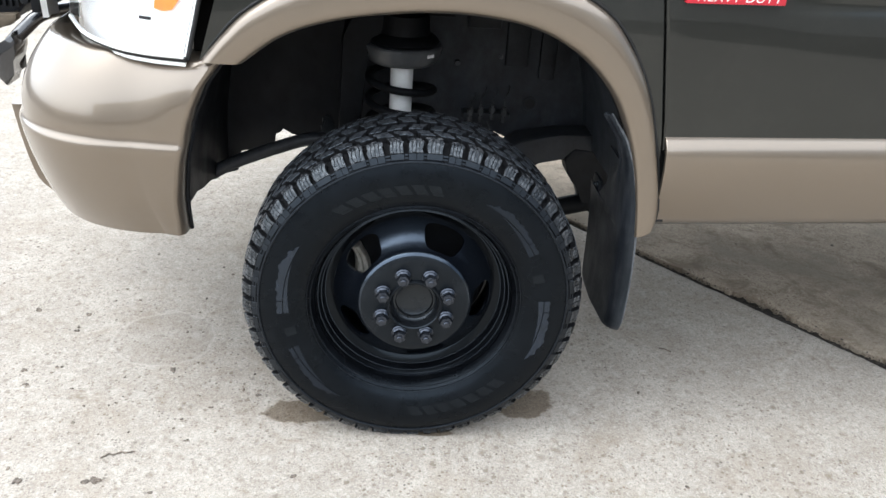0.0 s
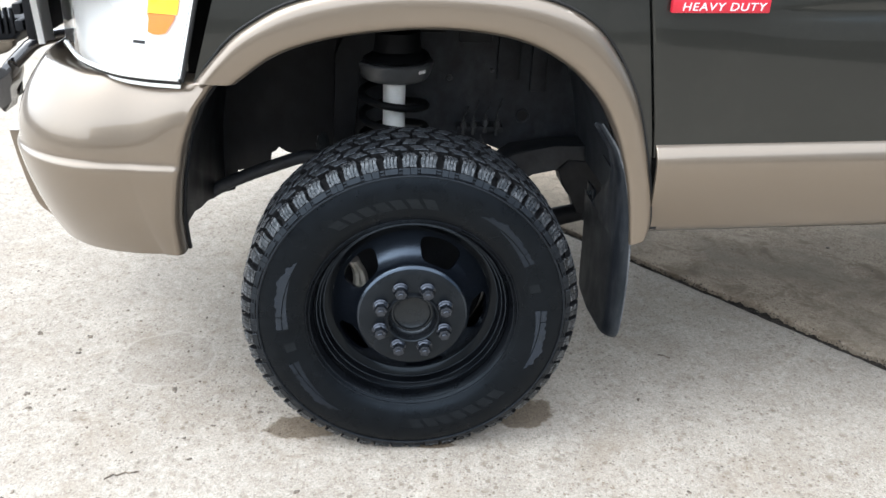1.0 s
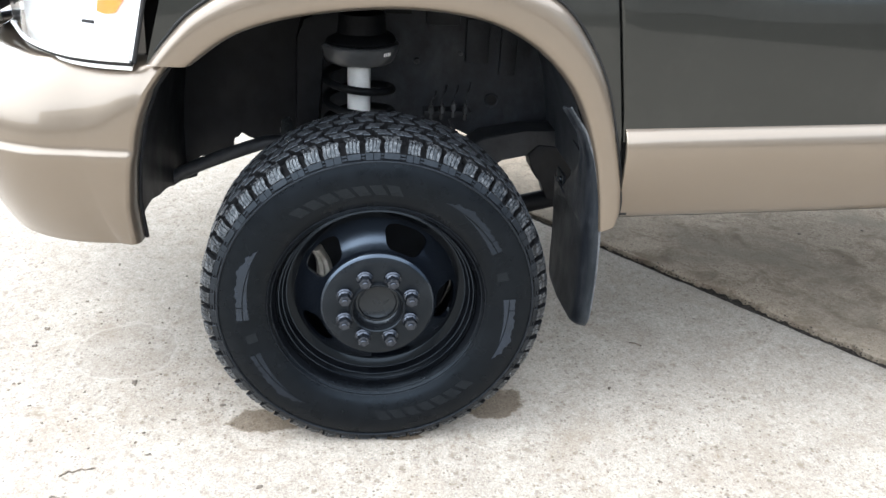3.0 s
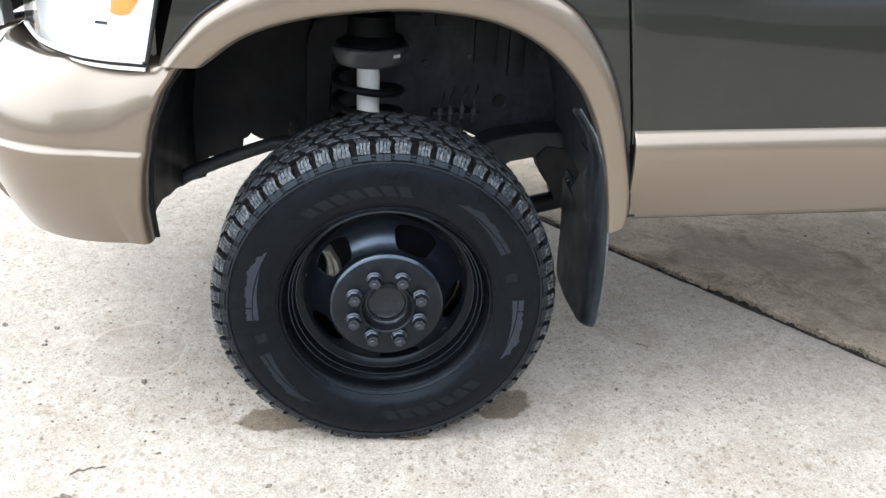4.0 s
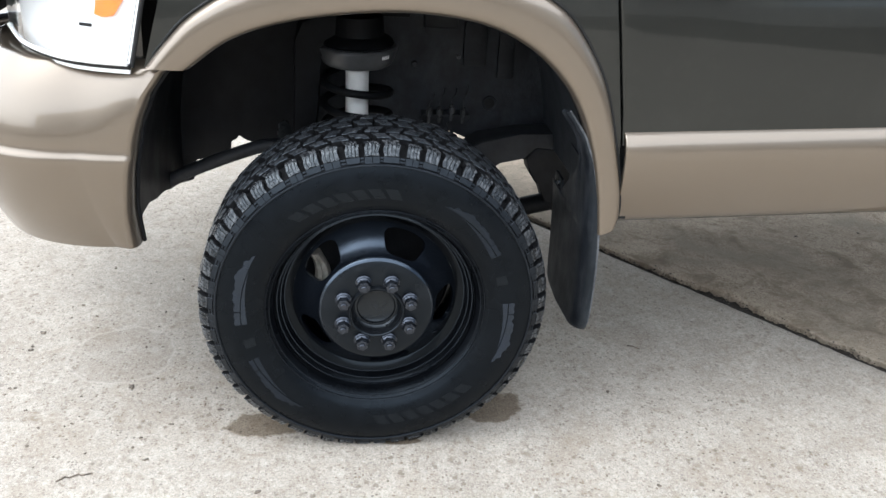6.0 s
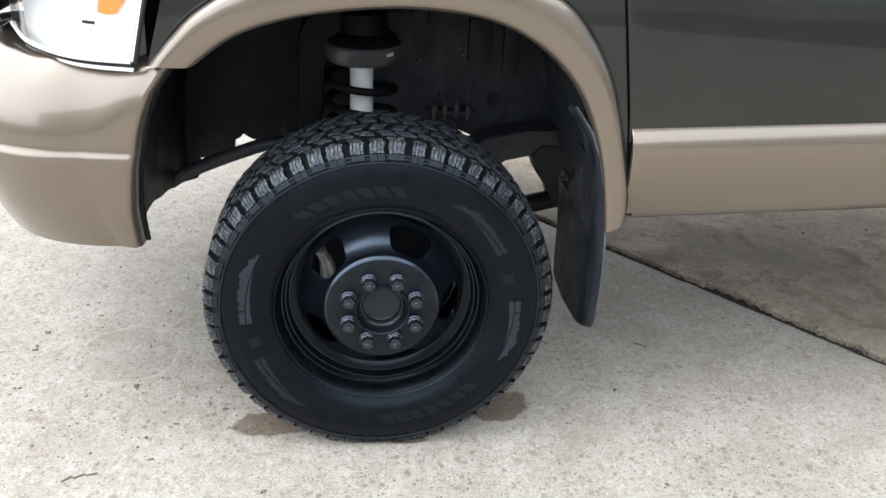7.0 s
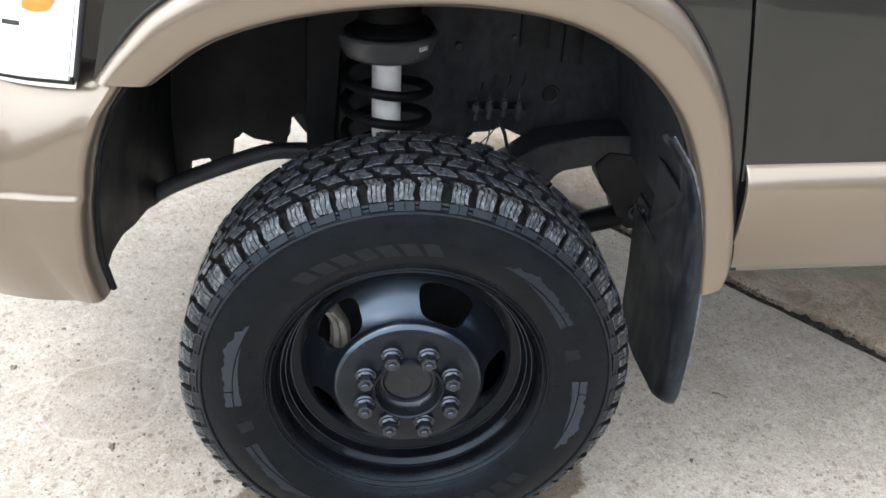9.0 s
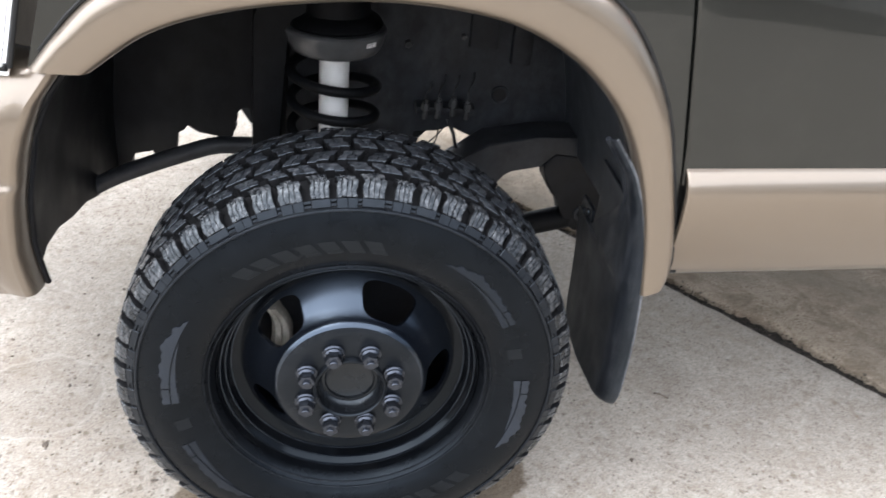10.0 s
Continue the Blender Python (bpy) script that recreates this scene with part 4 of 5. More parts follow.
tube(bm, [lamp_edge(u / 20) + Vector((0.004, 0.004, -0.011)) for u in range(21)], 0.006, 8)
tube(bm, [lamp_edge(0) + Vector((0.006 + 0.24 * h, 0.008 + 0.06 * h, h - 0.012)) for h in (0, 0.1, 0.2, 0.3)], 0.0048, 8)
part("lamp_gap", bm, M_GAP, lamp, "black strip for the shaded gap round the lamp")

# wheel well: the arch liner in two halves, the rear one painted lighter to look lit
arch = [tuple(p) for p in INNER]


def arch_liner(b, run):
    rows = []
    for j, y in enumerate((0.104, 0.16, 0.30, 0.45, 0.60, 0.80)):
        row = []
        for x, z in run:
            k = 0.018 if j == 0 else (0.030 if j == 1 else 0.045)
            d = Vector((x - 0.05, 0, z - 0.62)).normalized()
            row.append((x + d.x * k, y, z + d.z * k))
        rows.append(row)
    grid(b, rows)
    thick(b, 0.004)


bm = bmesh.new()
arch_liner(bm, arch[48:])
part("rear_arch_liner", bm, M_LINER_LIT, truck, "black plastic rear half of the arch liner, painted lighter as if lit")
bm = bmesh.new()
arch_liner(bm, arch[:49])
# front wall of the well, behind the bumper's lip; its lower edge hangs down towards the frame
EDGE_Y, EDGE_Z = [0.10, 0.155, 0.195, 0.235, 0.31, 0.40, 0.50, 0.58, 0.70, 0.76], [0.49, 0.485, 0.522, 0.537, 0.531, 0.504, 0.484, 0.455, 0.422, 0.405]
rows = []
for y in (0.108, 0.125, 0.155, 0.175, 0.195, 0.215, 0.235, 0.27, 0.31, 0.36, 0.40, 0.46, 0.50, 0.54, 0.58, 0.64, 0.70, 0.75, 0.80):
    row = []
    for k in range(14):
        u = k / 13
        zlo = np.interp(y, EDGE_Y, EDGE_Z)
        z = zlo + (0.985 - zlo) * u
        x = np.interp(z, [0.40, 0.49, 0.60, 0.70, 0.80, 0.87, 0.915, 0.985], [-0.551, -0.550, -0.546, -0.533, -0.512, -0.482, -0.450, -0.36])
        row.append((x, y + (0.05 * max(0, 1 - u * 1.5) ** 2 if y < 0.13 else 0), z))
    rows.append(row)
plate(bm, rows, (-0.005, 0, 0))
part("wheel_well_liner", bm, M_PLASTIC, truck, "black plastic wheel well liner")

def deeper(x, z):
    """Carry an outline of the apron back along the camera's line of sight."""
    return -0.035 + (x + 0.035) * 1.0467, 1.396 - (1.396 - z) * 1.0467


# inner wall: fender apron above the frame rail, with ragged lower edge
# left part split off the apron and given a darker plastic
bm = bmesh.new()
prism(bm, [(-0.65, 0.36), (-0.522, 0.40), (-0.5175, 0.4425), (-0.509, 0.4645), (-0.466, 0.473), (-0.459, 0.454), (-0.412, 0.470), (-0.4045, 0.523), (-0.390, 0.530), (-0.380, 0.542), (-0.368, 0.534), (-0.354, 0.526), (-0.312, 0.518), (-0.282, 0.503), (-0.276, 0.512),
           (-0.272, 0.532), (-0.266, 0.540), (-0.268, 0.556), (-0.263, 0.562), (-0.262, 0.580), (-0.248, 0.594), (-0.235, 0.592), (-0.228, 0.575), (-0.222, 0.545), (-0.214, 0.510), (-0.15, 0.52), (-0.15, 1.12), (-0.62, 1.12)], 0.79, 0.82)
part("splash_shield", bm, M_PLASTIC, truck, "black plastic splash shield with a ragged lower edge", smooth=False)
bm = bmesh.new()
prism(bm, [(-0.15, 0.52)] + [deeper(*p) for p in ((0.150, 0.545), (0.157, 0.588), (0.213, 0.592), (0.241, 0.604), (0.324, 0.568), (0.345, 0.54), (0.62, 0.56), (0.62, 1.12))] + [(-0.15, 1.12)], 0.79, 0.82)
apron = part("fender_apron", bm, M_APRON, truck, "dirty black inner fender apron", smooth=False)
# unseen panels added to block light in the well and under the truck
bm = bmesh.new()
box(bm, (-0.90, 0.11, 1.10), (0.60, 1.85, 1.13))
part("engine_bay_cover", bm, M_FRAME, truck, "unseen black panel under the hood that blocks light", smooth=False)
bm = bmesh.new()
box(bm, (0.60, 0.13, 0.66), (0.62, 1.85, 1.13))
part("firewall", bm, M_FRAME, truck, "unseen black firewall panel that blocks light", smooth=False)
bm = bmesh.new()
box(bm, (-0.80, 0.45, 0.56), (-0.76, 1.85, 1.10))
part("radiator_support", bm, M_FRAME, truck, "unseen black radiator panel that blocks light", smooth=False)
bm = bmesh.new()
box(bm, (0.60, 0.13, 0.66), (2.75, 1.85, 0.69), 0.004)
box(bm, (0.60, 0.10, 1.24), (2.75, 1.85, 1.26), 0.004)
part("floor_pan", bm, M_FRAME, truck, "unseen dirty black cab floor panel added to cast shade", smooth=False)
bm = bmesh.new()
prism(bm, [(0.18, 0.45), (0.245, 0.520), (0.285, 0.545), (0.33, 0.580), (0.45, 0.600), (2.75, 0.66), (2.75, 0.54), (0.55, 0.520), (0.475, 0.520), (0.44, 0.528), (0.392, 0.518), (0.372, 0.505), (0.36, 0.47)], 0.66, 0.76, bevel=0.008)
part("frame_rail", bm, M_FRAME, truck, "dirty black steel frame rail")

# spring, shock, perch
SP = Vector((-0.036, 0.53, 0))
bm = bmesh.new()
lathe(bm, [(0.02, 0.886), (0.090, 0.886), (0.101, 0.884), (0.104, 0.880), (0.1035, 0.875), (0.099, 0.860), (0.092, 0.844), (0.088, 0.838), (0.081, 0.834), (0.050, 0.832), (0.032, 0.831)], SP, axis="z", segs=64)
perch = part("spring_spacer", bm, M_CUP, truck, "grey dusty coil spring spacer cup")
bm = bmesh.new()
for k in range(4):
    q = radians(-52 + 3.6 * k)
    box(bm, (-0.0018, -0.001, -0.0045), (0.0018, 0.001, 0.0045), 0, Matrix.Translation(SP + Vector((0.102 * math.cos(q), 0.102 * math.sin(q), 0.868))) @ Matrix.Rotation(q + math.pi / 2, 4, "Z"))
part("spacer_mark", bm, M_WHITE, perch, "small pale printed bars", smooth=False)
bm = bmesh.new()
tube(bm, [SP + Vector((0.088 * math.cos(a), 0.088 * math.sin(a), 0.822 - 0.062 * a / (2 * math.pi))) for a in (2.2 + 0.16 * k for k in range(int(6 * 2 * math.pi / 0.16)))], 0.0105, 10)
part("coil_spring", bm, M_BLACK_STEEL, truck, "black coil spring")
bm = bmesh.new()
lathe(bm, [(0.001, 0.835), (0.029, 0.835), (0.0305, 0.830), (0.0305, 0.46), (0.001, 0.46)], SP, axis="z", segs=32)
part("shock_absorber", bm, M_SHOCK, truck, "white painted shock absorber body")
bm = bmesh.new()
lathe(bm, [(0.001, 0.96), (0.010, 0.96), (0.010, 0.94), (0.022, 0.938), (0.022, 0.925), (0.012, 0.924), (0.012, 0.885)], SP, axis="z", segs=16)
part("shock_mount", bm, M_RUST, truck, "rusty shock mount stud and washer")

# sway bar and steering links
bm = bmesh.new()
tube(bm, spline([(-0.60, 0.59, 0.450), (-0.55, 0.60, 0.474), (-0.502, 0.60, 0.500), (-0.431, 0.60, 0.530), (-0.36, 0.60, 0.557), (-0.30, 0.60, 0.577), (-0.255, 0.60, 0.582), (-0.15, 0.60, 0.580), (-0.05, 0.60, 0.56)], 44), 0.0190, 14)
part("sway_bar", bm, M_FRAME, truck, "black anti-roll bar")
bm = bmesh.new()
tube(bm, [(0, 0.25, ZC), (0, 1.75, ZC)], 0.045, 16)
box(bm, (-0.07, 0.20, ZC - 0.13), (0.07, 0.30, ZC + 0.15), 0.02)
part("front_axle", bm, M_FRAME, truck, "dirty black front axle tube and knuckle")
bm = bmesh.new()
tube(bm, [(0.0, 0.62, 0.30), (0.40, 0.66, 0.352), (0.60, 0.69, 0.385)], 0.030, 12)
part("control_arm", bm, M_BLACK_STEEL, truck, "dirty black lower control arm")

# mud flap: a stiff sheet across the car whose outer side curls back, with a strip that runs up along the arch
FLAP = [(0.2960, 0.520, 0.078, 0.262), (0.3000, 0.521, 0.070, 0.318), (0.308, 0.522, 0.066, 0.340), (0.322, 0.524, 0.064, 0.352), (0.345, 0.525, 0.063, 0.360), (0.41, 0.525, 0.062, 0.366), (0.474, 0.523, 0.062, 0.370), (0.538, 0.519, 0.062, 0.372), (0.560, 0.517, 0.062, 0.372),
        (0.574, 0.515, 0.062, 0.370), (0.5745, 0.515, 0.062, 0.285), (0.590, 0.513, 0.062, 0.270), (0.61, 0.511, 0.062, 0.250), (0.645, 0.505, 0.062, 0.205), (0.677, 0.498, 0.062, 0.160), (0.71, 0.490, 0.062, 0.122), (0.745, 0.480, 0.063, 0.098), (0.798, 0.458, 0.065, 0.088), (0.831, 0.435, 0.067, 0.082), (0.856, 0.417, 0.070, 0.078)]
bm = bmesh.new()
rows = []
for z, xe, y0, y1 in FLAP:
    curl = min(0.045, (y1 - y0) * 0.8)
    deep = 0.028 * min(1, max(0.25, (0.88 - z) / 0.30))
    row = [(xe - deep * math.cos(a), y0 + curl * (1 - math.sin(a)), z) for a in (math.pi / 2 * k / 7 for k in range(7, 0, -1))]
    row += [(xe - deep - 0.004 * math.sin(3 * u), y0 + curl + (y1 - y0 - curl) * u, z) for u in (k / 8 for k in range(9))]
    rows.append(row)
grid(bm, rows)
thick(bm, 0.006)
flap = part("mud_flap", bm, M_FLAP, truck, "scuffed black rubber mud flap")
bm = bmesh.new()
edge = spline([(xe, y0, z) for z, xe, y0, _ in FLAP], 60)
tube(bm, edge, [0.0028 + 0.0030 * math.sin(math.pi * min(1, k / 59 * 1.05)) for k in range(60)], 8)
part("flap_edge", bm, M_SCUFF, flap, "pale scuffed outer edge")
bm = bmesh.new()
box(bm, (0.484, 0.298, 0.552), (0.492, 0.368, 0.604), 0.003)
lathe(bm, [(0.0004, 0.4795), (0.007, 0.4795), (0.008, 0.481), (0.008, 0.486)], (0, 0.318, 0.588), axis="x", segs=14)
lathe(bm, [(0.0004, 0.4795), (0.007, 0.4795), (0.008, 0.481), (0.008, 0.486)], (0, 0.346, 0.575), axis="x", segs=14)
part("flap_tab", bm, M_FLAP, flap, "black bolted top tab")
for y, z, r in ((0.16, 0.352, 0.006), (0.17, 0.560, 0.008), (0.135, 0.600, 0.008)):
    bm = bmesh.new()
    lathe(bm, [(r * 0.5, 0.4915), (r, 0.4905), (r * 1.25, 0.4935)], (0, y, z), axis="x", segs=14)
    part("flap_rivet", bm, M_SCUFF, flap, "pale worn rivet ring")

# lower skirt of the liner behind the flap
bm = bmesh.new()
rows = []
for z, x in ((0.50, 0.531), (0.54, 0.533), (0.60, 0.533), (0.66, 0.526)):
    rows.append([(x + 0.01 * u, 0.12 + 0.30 * u, z) for u in (0, 0.25, 0.5, 0.75, 1.0)])
grid(bm, rows)
thick(bm, 0.004)
part("liner_skirt", bm, M_LINER_LIT, truck, "black plastic liner skirt behind the mud flap")

# bracket that carries the arm on the frame
bm = bmesh.new()
prism(bm, [(0.470, 0.530), (0.476, 0.515), (0.487, 0.478), (0.505, 0.452), (0.524, 0.440), (0.545, 0.374), (0.575, 0.352), (0.615, 0.352), (0.66, 0.39), (0.70, 0.54), (0.50, 0.56)], 0.655, 0.74, bevel=0.006)
part("arm_bracket", bm, M_PLASTIC, truck, "dirty black control arm bracket under the frame rail")
bm = bmesh.new()
lathe(bm, [(0.001, 0.640), (0.010, 0.640), (0.012, 0.643), (0.013, 0.650), (0.019, 0.650), (0.021, 0.653), (0.021, 0.662)], (0.588, 0, 0.402), segs=18)
part("arm_bolt", bm, M_FRAME, truck, "dirty arm bolt")

# upper body above the arch: plain unseen hood and cab, added to block sky light
bm = bmesh.new()
prism(bm, [(-0.98, 1.16), (-0.96, 1.30), (-0.60, 1.38), (0.55, 1.44), (0.55, 1.16)], 0.135, 1.86, bevel=0.03)
part("hood", bm, M_DARK, truck, "dark graphite metallic hood, unseen, added to block sky light")
bm = bmesh.new()
prism(bm, [(0.56, 1.30), (0.56, 1.44), (1.15, 1.93), (2.65, 1.95), (2.75, 1.30)], 0.17, 1.83, bevel=0.04)
part("cab", bm, M_DARK, truck, "dark graphite metallic cab, unseen, added to block sky light")

# turn signal inside the lamp
bm = bmesh.new()
def on_lamp(u, h, push):
    e = lamp_edge(u)
    t_ = lamp_edge(min(1, u + 0.02)) - lamp_edge(max(0, u - 0.02))
    nrm = Vector((-t_.y, t_.x, 0)).normalized()
    if nrm.y < 0:
        nrm = -nrm
    return e + nrm * push + Vector((0.24 * h * max(0, 1 - u * 1.2), 0.06 * h, h))
rows = []
for k in range(7):
    f = k / 6
    rows.append([on_lamp(0.072 + 0.030 * (1 - g) ** 2 + (0.132 - 0.045 * (1 - g)) * f, 0.080 + 0.041 * g + 0.004 * (1 - g) * (2 * f - 1) ** 2, 0.018) for g in (0, 0.25, 0.5, 0.75, 1.0)])
plate(bm, rows, (0, 0.008, 0))
part("turn_signal", bm, M_AMBER, lamp, "orange turn signal reflector")
bm = bmesh.new()
rows = [[on_lamp(u, h, 0.018) for h in (0.1225, 0.14, 0.16, 0.18)] for u in (0.06, 0.10, 0.13, 0.16, 0.20)]
plate(bm, rows, (0, 0.008, 0))
part("turn_signal_bulb_window", bm, M_YELLOW, lamp, "yellow turn signal window")
bm = bmesh.new()
rows = [[on_lamp(u, h, 0.012) for h in (0.060, 0.066)] for u in (0.19, 0.22, 0.25)]
plate(bm, rows, (0, 0.003, 0))
part("lamp_mark", bm, M_GAP, lamp, "small dark moulded mark")

# lower valance ahead of the bumper's corner
bm = bmesh.new()
prism(bm, [(-1.154, 0.598), (-1.124, 0.599), (-1.121, 0.589), (-1.114, 0.53), (-1.102, 0.492), (-1.097, 0.46), (-1.094, 0.424), (-1.085, 0.384), (-1.07, 0.348), (-1.065, 0.324), (-1.077, 0.331), (-1.098, 0.351), (-1.111, 0.37), (-1.12, 0.399), (-1.13, 0.441), (-1.141, 0.502), (-1.148, 0.554)], 0.745, 1.45, bevel=0.002)
part("lower_valance", bm, M_TAN, truck, "champagne painted lower front valance")
# grille surround and black guard ahead of it
bm = bmesh.new()
plate(bm, [[(-0.885, 0.36, 0.938), (-0.885, 0.345, 1.05), (-0.87, 0.33, 1.20)], [(-0.905, 0.43, 0.930), (-0.905, 0.42, 1.05), (-0.89, 0.41, 1.20)], [(-0.90, 0.47, 0.925), (-0.90, 0.46, 1.05), (-0.885, 0.45, 1.20)]], (0.012, 0.006, 0))
part("grille_surround", bm, M_LENSWHITE, truck, "white painted grille surround")
bm = bmesh.new()
for k in range(7):
    z = 0.95 + 0.04 * k
    box(bm, (-0.965, 0.44, z), (-0.945, 1.4, z + 0.026), 0.004)
box(bm, (-0.94, 0.44, 0.93), (-0.92, 1.4, 1.22), 0.004)
part("grille", bm, M_PLASTIC, truck, "black plastic slatted grille")
bm = bmesh.new()
prism(bm, [(-1.132, 0.772), (-1.12, 0.783), (-1.092, 0.8), (-1.069, 0.835), (-1.062, 0.81), (-1.059, 0.79), (-1.073, 0.76), (-1.087, 0.728), (-1.095, 0.695), (-1.101, 0.69), (-1.117, 0.714), (-1.13, 0.742)], 0.61, 0.70, bevel=0.012)
part("tow_hook", bm, M_GLOSS, truck, "glossy black tow hook ahead of the bumper")
bm = bmesh.new()
tube(bm, spline([(-1.090, 0.66, 0.797), (-1.054, 0.68, 0.836), (-1.009, 0.72, 0.871), (-0.93, 0.90, 0.86)], 16), 0.019, 12)
part("guard_bar", bm, M_GLOSS, truck, "glossy black guard bar")
bm = bmesh.new()
prism(bm, [(-1.156, 0.922), (-1.06, 0.925), (-1.071, 0.881), (-1.087, 0.862), (-1.133, 0.86), (-1.146, 0.821), (-1.176, 0.811)], 0.74, 1.10, bevel=0.01)
winch = part("winch", bm, M_PLASTIC, truck, "black finned winch housing ahead of the grille")
for k in range(5):
    bm = bmesh.new()
    x = -1.156 + 0.017 * k
    box(bm, (x, 0.725, 0.881), (x + 0.007, 0.745, 0.952), 0.002)
    part("fin", bm, M_PLASTIC, winch)
bm = bmesh.new()
prism(bm, [(-1.153, 0.862), (-1.083, 0.867), (-1.083, 0.852), (-1.104, 0.835), (-1.15, 0.823), (-1.167, 0.813)], 0.70, 0.735, bevel=0.006)
part("winch_arm", bm, M_BRONZE, winch, "dull bronze winch arm")
bm = bmesh.new()
tube(bm, [(-1.022, 0.66, 0.928), (-0.988, 0.66, 0.883)], 0.004, 8)
part("winch_cable", bm, M_GAP, winch, "thin black cable")

# dirt and crumbs packed in the joint
bm = bmesh.new()
rows = []
for i in range(900):
    q = -2.2 + 5.4 * i / 899
    p = J0 + JD * q
    row = []
    for k in range(7):
        d = -0.016 + 0.072 * k / 6
        row.append(p + JN * d + Vector((0, 0, -0.021 + 0.010 * noise.noise((q * 40, d * 90, 3)) + 0.004 * noise.noise((q * 130, d * 300, 5)))))
    rows.append(row)
grid(bm, rows)
tagged(part("joint_dirt", bm, M_SOIL, label="dark crumbly dirt packed in the slab joint"), category="dirt", kind="stuff")


def crumb(b, p, r, rng_):
    """A small ragged lump."""
    ax = [Vector((rng_.uniform(-1, 1), rng_.uniform(-1, 1), rng_.uniform(-1, 1))).normalized() for _ in range(3)]
    made = bmesh.ops.create_icosphere(b, subdivisions=1, radius=r)["verts"]
    sx, sy, sz, t_ = rng_.uniform(0.7, 1.5), rng_.uniform(0.6, 1.1), rng_.uniform(0.35, 0.7), rng_.uniform(0, 6.3)
    for v in made:
        c = v.co * rng_.uniform(0.75, 1.2)
        c = Vector((c.x * sx, c.y * sy, c.z * sz))
        v.co = Vector((c.x * math.cos(t_) - c.y * math.sin(t_), c.x * math.sin(t_) + c.y * math.cos(t_), c.z)) + Vector(p) + Vector((0, 0, r * 0.25))


def scatter(name, count, x0, x1, y0, y1, r0, r1, mat, label, seed):
    rg = random.Random(seed)
    b = bmesh.new()
    for _ in range(count):
        x, y = rg.uniform(x0, x1), rg.uniform(y0, y1)
        if (x * x + (y - 0.1) ** 2) ** 0.5 < 0.3 and abs(x) < 0.2:
            continue
        crumb(b, (x, y, 0), r0 + (r1 - r0) * rg.random() ** 3, rg)
    tagged(part(name, b, mat, label=label), category="debris", kind="stuff")


scatter("grit", 520, -1.7, -0.25, -0.6, 1.0, 0.0010, 0.0052, M_DEBRIS, "dark grit and crumbs strewn on the concrete", 3)
scatter("grit", 520, -0.3, 2.2, -0.6, 1.9, 0.0008, 0.0036, M_DEBRIS, "fine dark grit on the concrete", 5)
rg = random.Random(11)
for x, y, r in ((-0.878, 0.722, 0.007), (-0.960, 0.469, 0.009), (-0.954, 0.565, 0.009), (-0.866, 0.535, 0.005), (-0.823, 0.653, 0.007), (-0.645, 0.282, 0.012), (-0.510, 0.113, 0.006), (-0.390, 0.169, 0.007),
                (-0.275, -0.143, 0.009), (-0.886, 0.187, 0.006), (-0.835, 0.116, 0.006), (-0.755, 0.129, 0.006), (0.665, 0.204, 0.009), (0.882, 0.949, 0.006), (0.680, -0.178, 0.007), (1.751, 1.204, 0.012), (2.037, 1.237, 0.012), (1.343, 1.193, 0.008), (-0.723, -0.159, 0.015), (-0.745, -0.166, 0.010), (-0.898, -0.160, 0.013), (-1.104, 0.580, 0.012), (-0.959, 0.489, 0.008), (-0.958, 0.286, 0.007), (-1.011, 0.206, 0.009), (-1.034, 0.270, 0.010), (-0.439, 0.194, 0.008), (-0.399, 0.170, 0.007), (-0.547, -0.017, 0.006)):
    bm = bmesh.new()
    for _ in range(4):
        crumb(bm, (rg.uniform(-0.5, 0.5) * r, rg.uniform(-0.4, 0.4) * r, 0), r * rg.uniform(0.35, 0.7), rg)
    ob = part("crumb", bm, M_DEBRIS)
    ob.location = (x, y, 0)
    tagged(ob, "dark brown dirt crumb lying on the concrete", "debris", "crumbs on the driveway")


def twig(pts, r, label):
    b = bmesh.new()
    tube(b, [Vector(p) + Vector((0, 0, r * 0.8)) for p in pts], r, 6)
    tagged(part("twig", b, M_DEBRIS), label, "twig")


twig([(-0.735, -0.085, 0), (-0.718, -0.070, 0.001), (-0.708, -0.073, 0), (-0.690, -0.062, 0.001), (-0.683, -0.066, 0), (-0.660, -0.060, 0)], 0.0021, "thin dark crooked twig lying on the concrete")
twig([(0.795, 0.435, 0), (0.811, 0.428, 0.002), (0.828, 0.414, 0)], 0.0022, "short dark broken twig lying on the concrete")

rg = random.Random(31)
bm = bmesh.new()
for _ in range(700):
    q = rg.uniform(-1.2, 2.2)
    p = J0 + JD * q + JN * rg.gauss(0.016, 0.016)
    crumb(bm, (p.x, p.y, 0.001 if abs((p - J0).dot(JN) - 0.012) > 0.02 else -0.006), rg.uniform(0.0012, 0.0042), rg)
tagged(part("joint_crumbs", bm, M_CRUMB, label="brown dirt crumbs along the slab joint"), category="dirt", kind="stuff")

# unseen wall added behind the camera; closes the place and shapes reflections
bm = bmesh.new()
box(bm, (-9, -9.4, -0.03), (9, -9.1, 3.0))
M_WALL = material("pale_wall", (0.50, 0.475, 0.44), 0.7, 0, 0.08, 4, bump=0.1, bump_scale=40)
tagged(part("wall_unseen", bm, M_WALL, label="unseen plain pale wall added to shape reflections", smooth=False), category="wall", kind="structure")

# details in the wheel well
bm = bmesh.new()
prism(bm, [(-0.205, 0.56), (-0.142, 0.56), (-0.140, 0.86), (-0.130, 0.905), (-0.10, 0.925), (-0.06, 0.93), (-0.06, 0.965), (-0.13, 0.965), (-0.175, 0.945), (-0.195, 0.90)], 0.49, 0.70, bevel=0.012)
part("spring_tower", bm, M_BLACK_STEEL, truck, "black steel spring tower side")
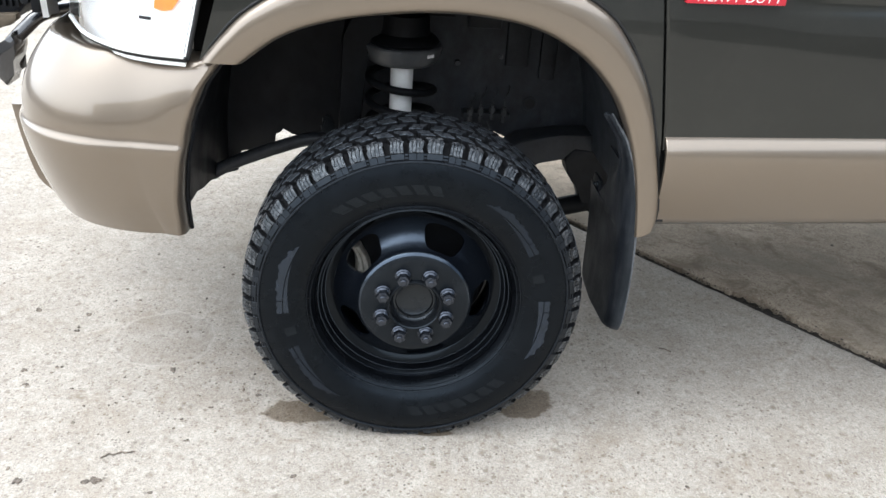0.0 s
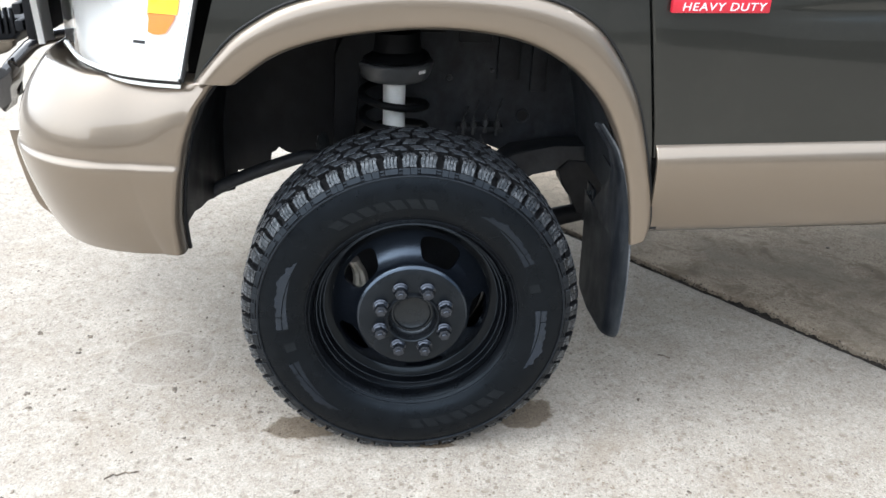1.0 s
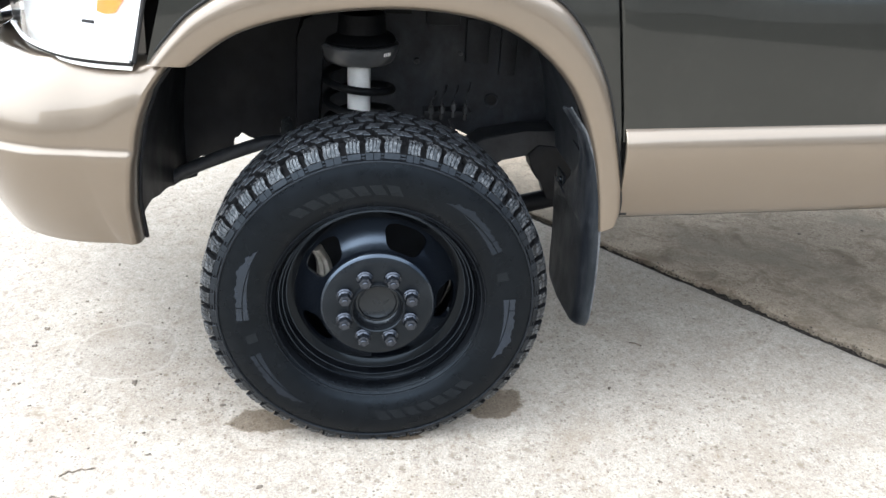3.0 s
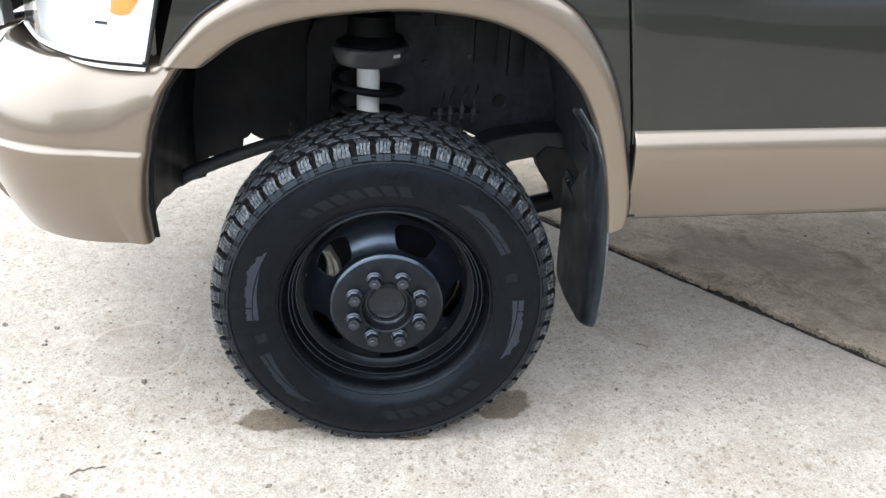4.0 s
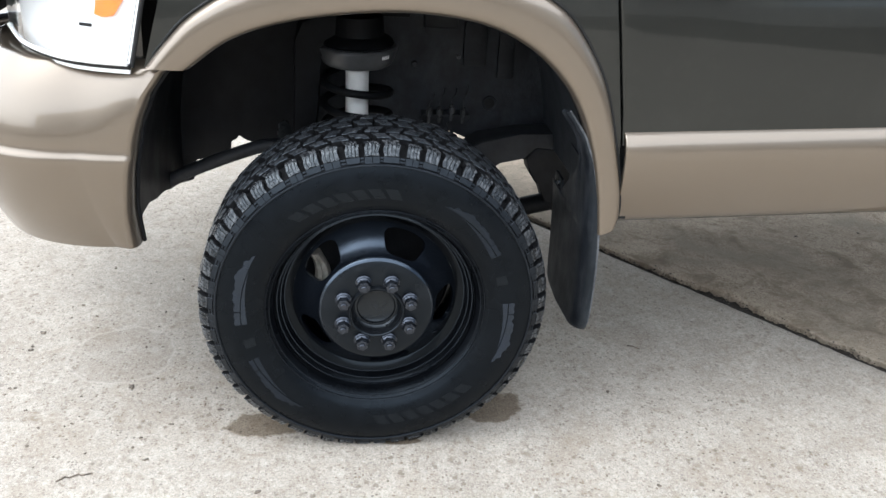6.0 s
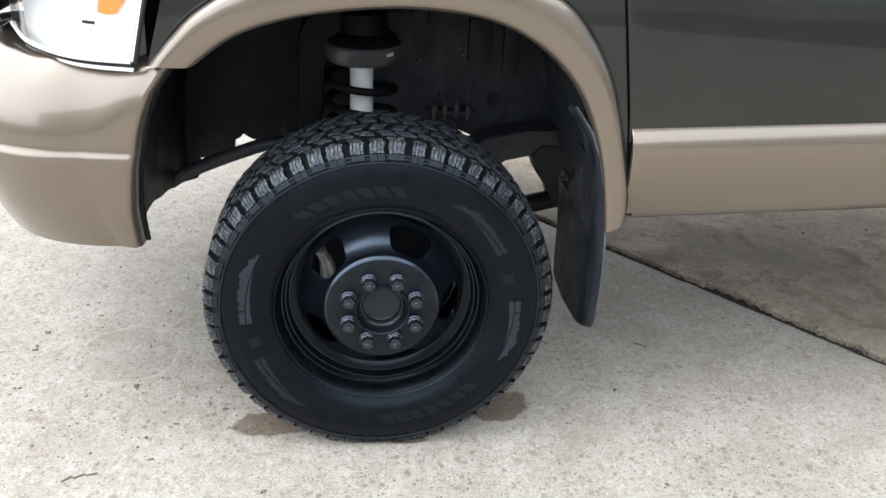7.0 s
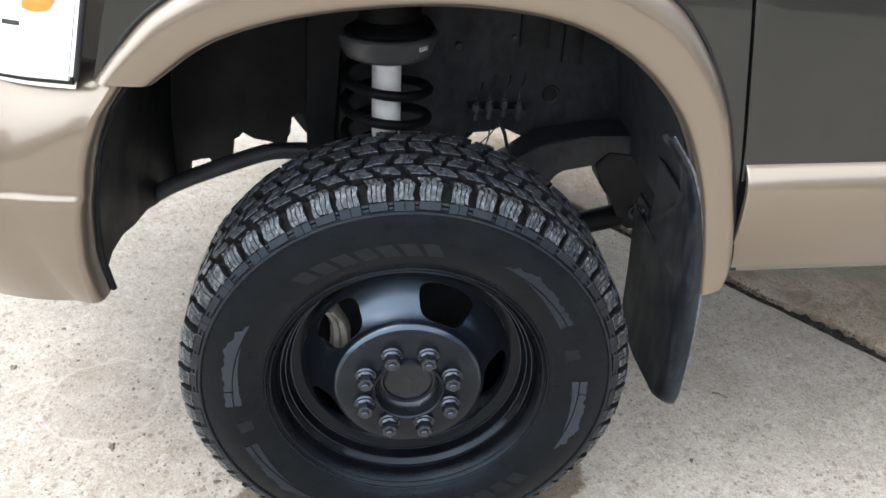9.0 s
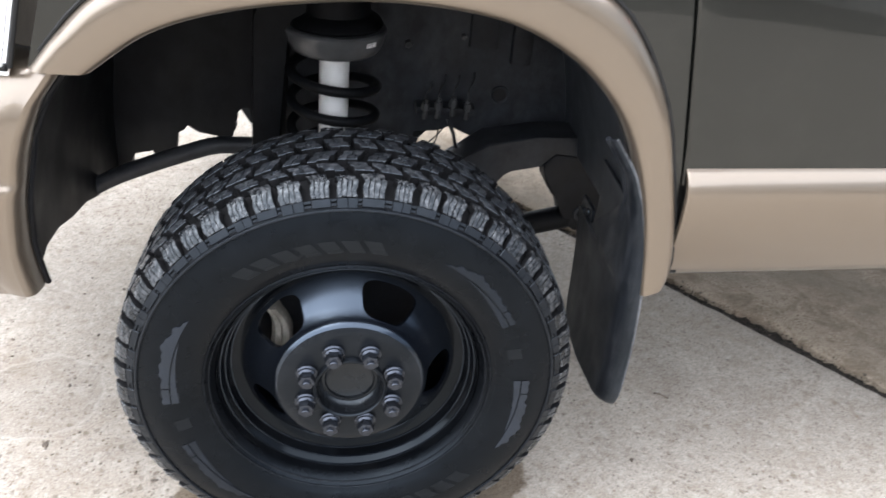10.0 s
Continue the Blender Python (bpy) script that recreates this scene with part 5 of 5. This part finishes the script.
bm = bmesh.new()
lathe(bm, [(0.030, 0.884), (0.092, 0.886), (0.096, 0.892), (0.090, 0.902), (0.070, 0.912), (0.066, 0.96), (0.030, 0.97)], SP, axis="z", segs=40)
box(bm, (-0.17, 0.53, 0.955), (0.10, 0.72, 0.975), 0.006)
part("spring_seat", bm, M_BLACK_STEEL, truck, "black upper spring seat bracket")
for x, z, r in ((0.254, 0.823, 0.006), (0.13, 0.80, 0.009), (0.30, 0.90, 0.008), (0.40, 0.80, 0.009)):
    bm = bmesh.new()
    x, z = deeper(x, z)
    lathe(bm, [(0.0005, 0.778), (r * 0.8, 0.778), (r, 0.781), (r, 0.792)], (x, 0, z), segs=14)
    part("apron_bolt", bm, M_CUP, apron, "small dusty bolt head")
bm = bmesh.new()
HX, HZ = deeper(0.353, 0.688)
lathe(bm, [(0.016, 0.7885), (0.019, 0.7875), (0.022, 0.7865), (0.024, 0.792)], (HX, 0, HZ), segs=24)
part("apron_grommet", bm, M_APRON, apron, "dusty ring round a drain hole")
# flat black disc paints the shade inside the hole
bm = bmesh.new()
lathe(bm, [(0.0005, 0.7886), (0.0165, 0.7884)], (HX, 0, HZ), segs=24)
part("apron_drain", bm, M_GAP, apron, "black disc standing for a shaded drain hole")
for a, b, r in (((0.235, 0.71, 0.62), (0.262, 0.71, 0.545), 0.0045), ((0.215, 0.71, 0.60), (0.205, 0.71, 0.545), 0.002), ((0.232, 0.715, 0.60), (0.190, 0.715, 0.55), 0.0018)):
    bm = bmesh.new()
    tube(bm, [a, ((a[0] + b[0]) / 2 + 0.004, a[1], (a[2] + b[2]) / 2), b], r, 6)
    part("wire", bm, M_FRAME, truck, "thin dark wire")
M_DUST = material("dusty_grey_hardware", (0.045, 0.047, 0.050), 0.65, 0, 0.5, 60, bump=0.4, bump_scale=150, dirt=(0.02, 0.02, 0.022), dirt_amt=0.6, dirt_scale=30)


def line_fitting(x, z, tall):
    """A brake line union: stub below, hexagon nut, collar and bent pipe above."""
    b = bmesh.new()
    lathe(b, [(0.0005, z - 0.030), (0.006, z - 0.030), (0.006, z - 0.014), (0.0045, z - 0.013), (0.0045, z - 0.008)], (x, 0.735, 0), axis="z", segs=12)
    lathe(b, [(0.0045, z - 0.008), (0.0098, z - 0.007), (0.0098, z + 0.009), (0.0088, z + 0.0105), (0.005, z + 0.011)], (x, 0.735, 0), axis="z", segs=6)
    lathe(b, [(0.005, z + 0.011), (0.0066, z + 0.012), (0.0066, z + 0.018), (0.003, z + 0.020)], (x, 0.735, 0), axis="z", segs=12)
    tube(b, spline([(x, 0.735, z + 0.018), (x, 0.738, z + 0.018 + tall * 0.6), (x + 0.012, 0.755, z + 0.018 + tall), (x + 0.02, 0.80, z + 0.025 + tall)], 10), 0.0026, 6)
    return part("line_fitting", b, M_DUST, truck, "dusty grey brake line union")


for (x, z), tall in zip([(0.183, 0.637), (0.214, 0.64), (0.249, 0.647), (0.285, 0.639)], (0.020, 0.035, 0.028, 0.045)):
    line_fitting(x, z, tall)
bm = bmesh.new()
box(bm, (0.163, 0.742, 0.613), (0.305, 0.80, 0.633), 0.004)
part("union_block", bm, M_APRON, truck, "grimy black brake line union block")
for x, z, w, h in ((0.30, 0.86, 0.07, 0.13), (0.20, 0.93, 0.10, 0.06), (0.39, 0.84, 0.05, 0.16)):
    bm = bmesh.new()
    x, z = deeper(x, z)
    box(bm, (x - w / 2, 0.775, z - h / 2), (x + w / 2, 0.80, z + h / 2), 0.008)
    part("apron_rib", bm, M_FRAME, apron, "pressed rib of the inner fender")

bm = bmesh.new()
box(bm, (0.352, 0.062, 1.1305), (0.468, 0.078, 1.160), 0.003)
part("fender_emblem", bm, M_CHROME, truck, "pale chrome emblem strip on the fender")
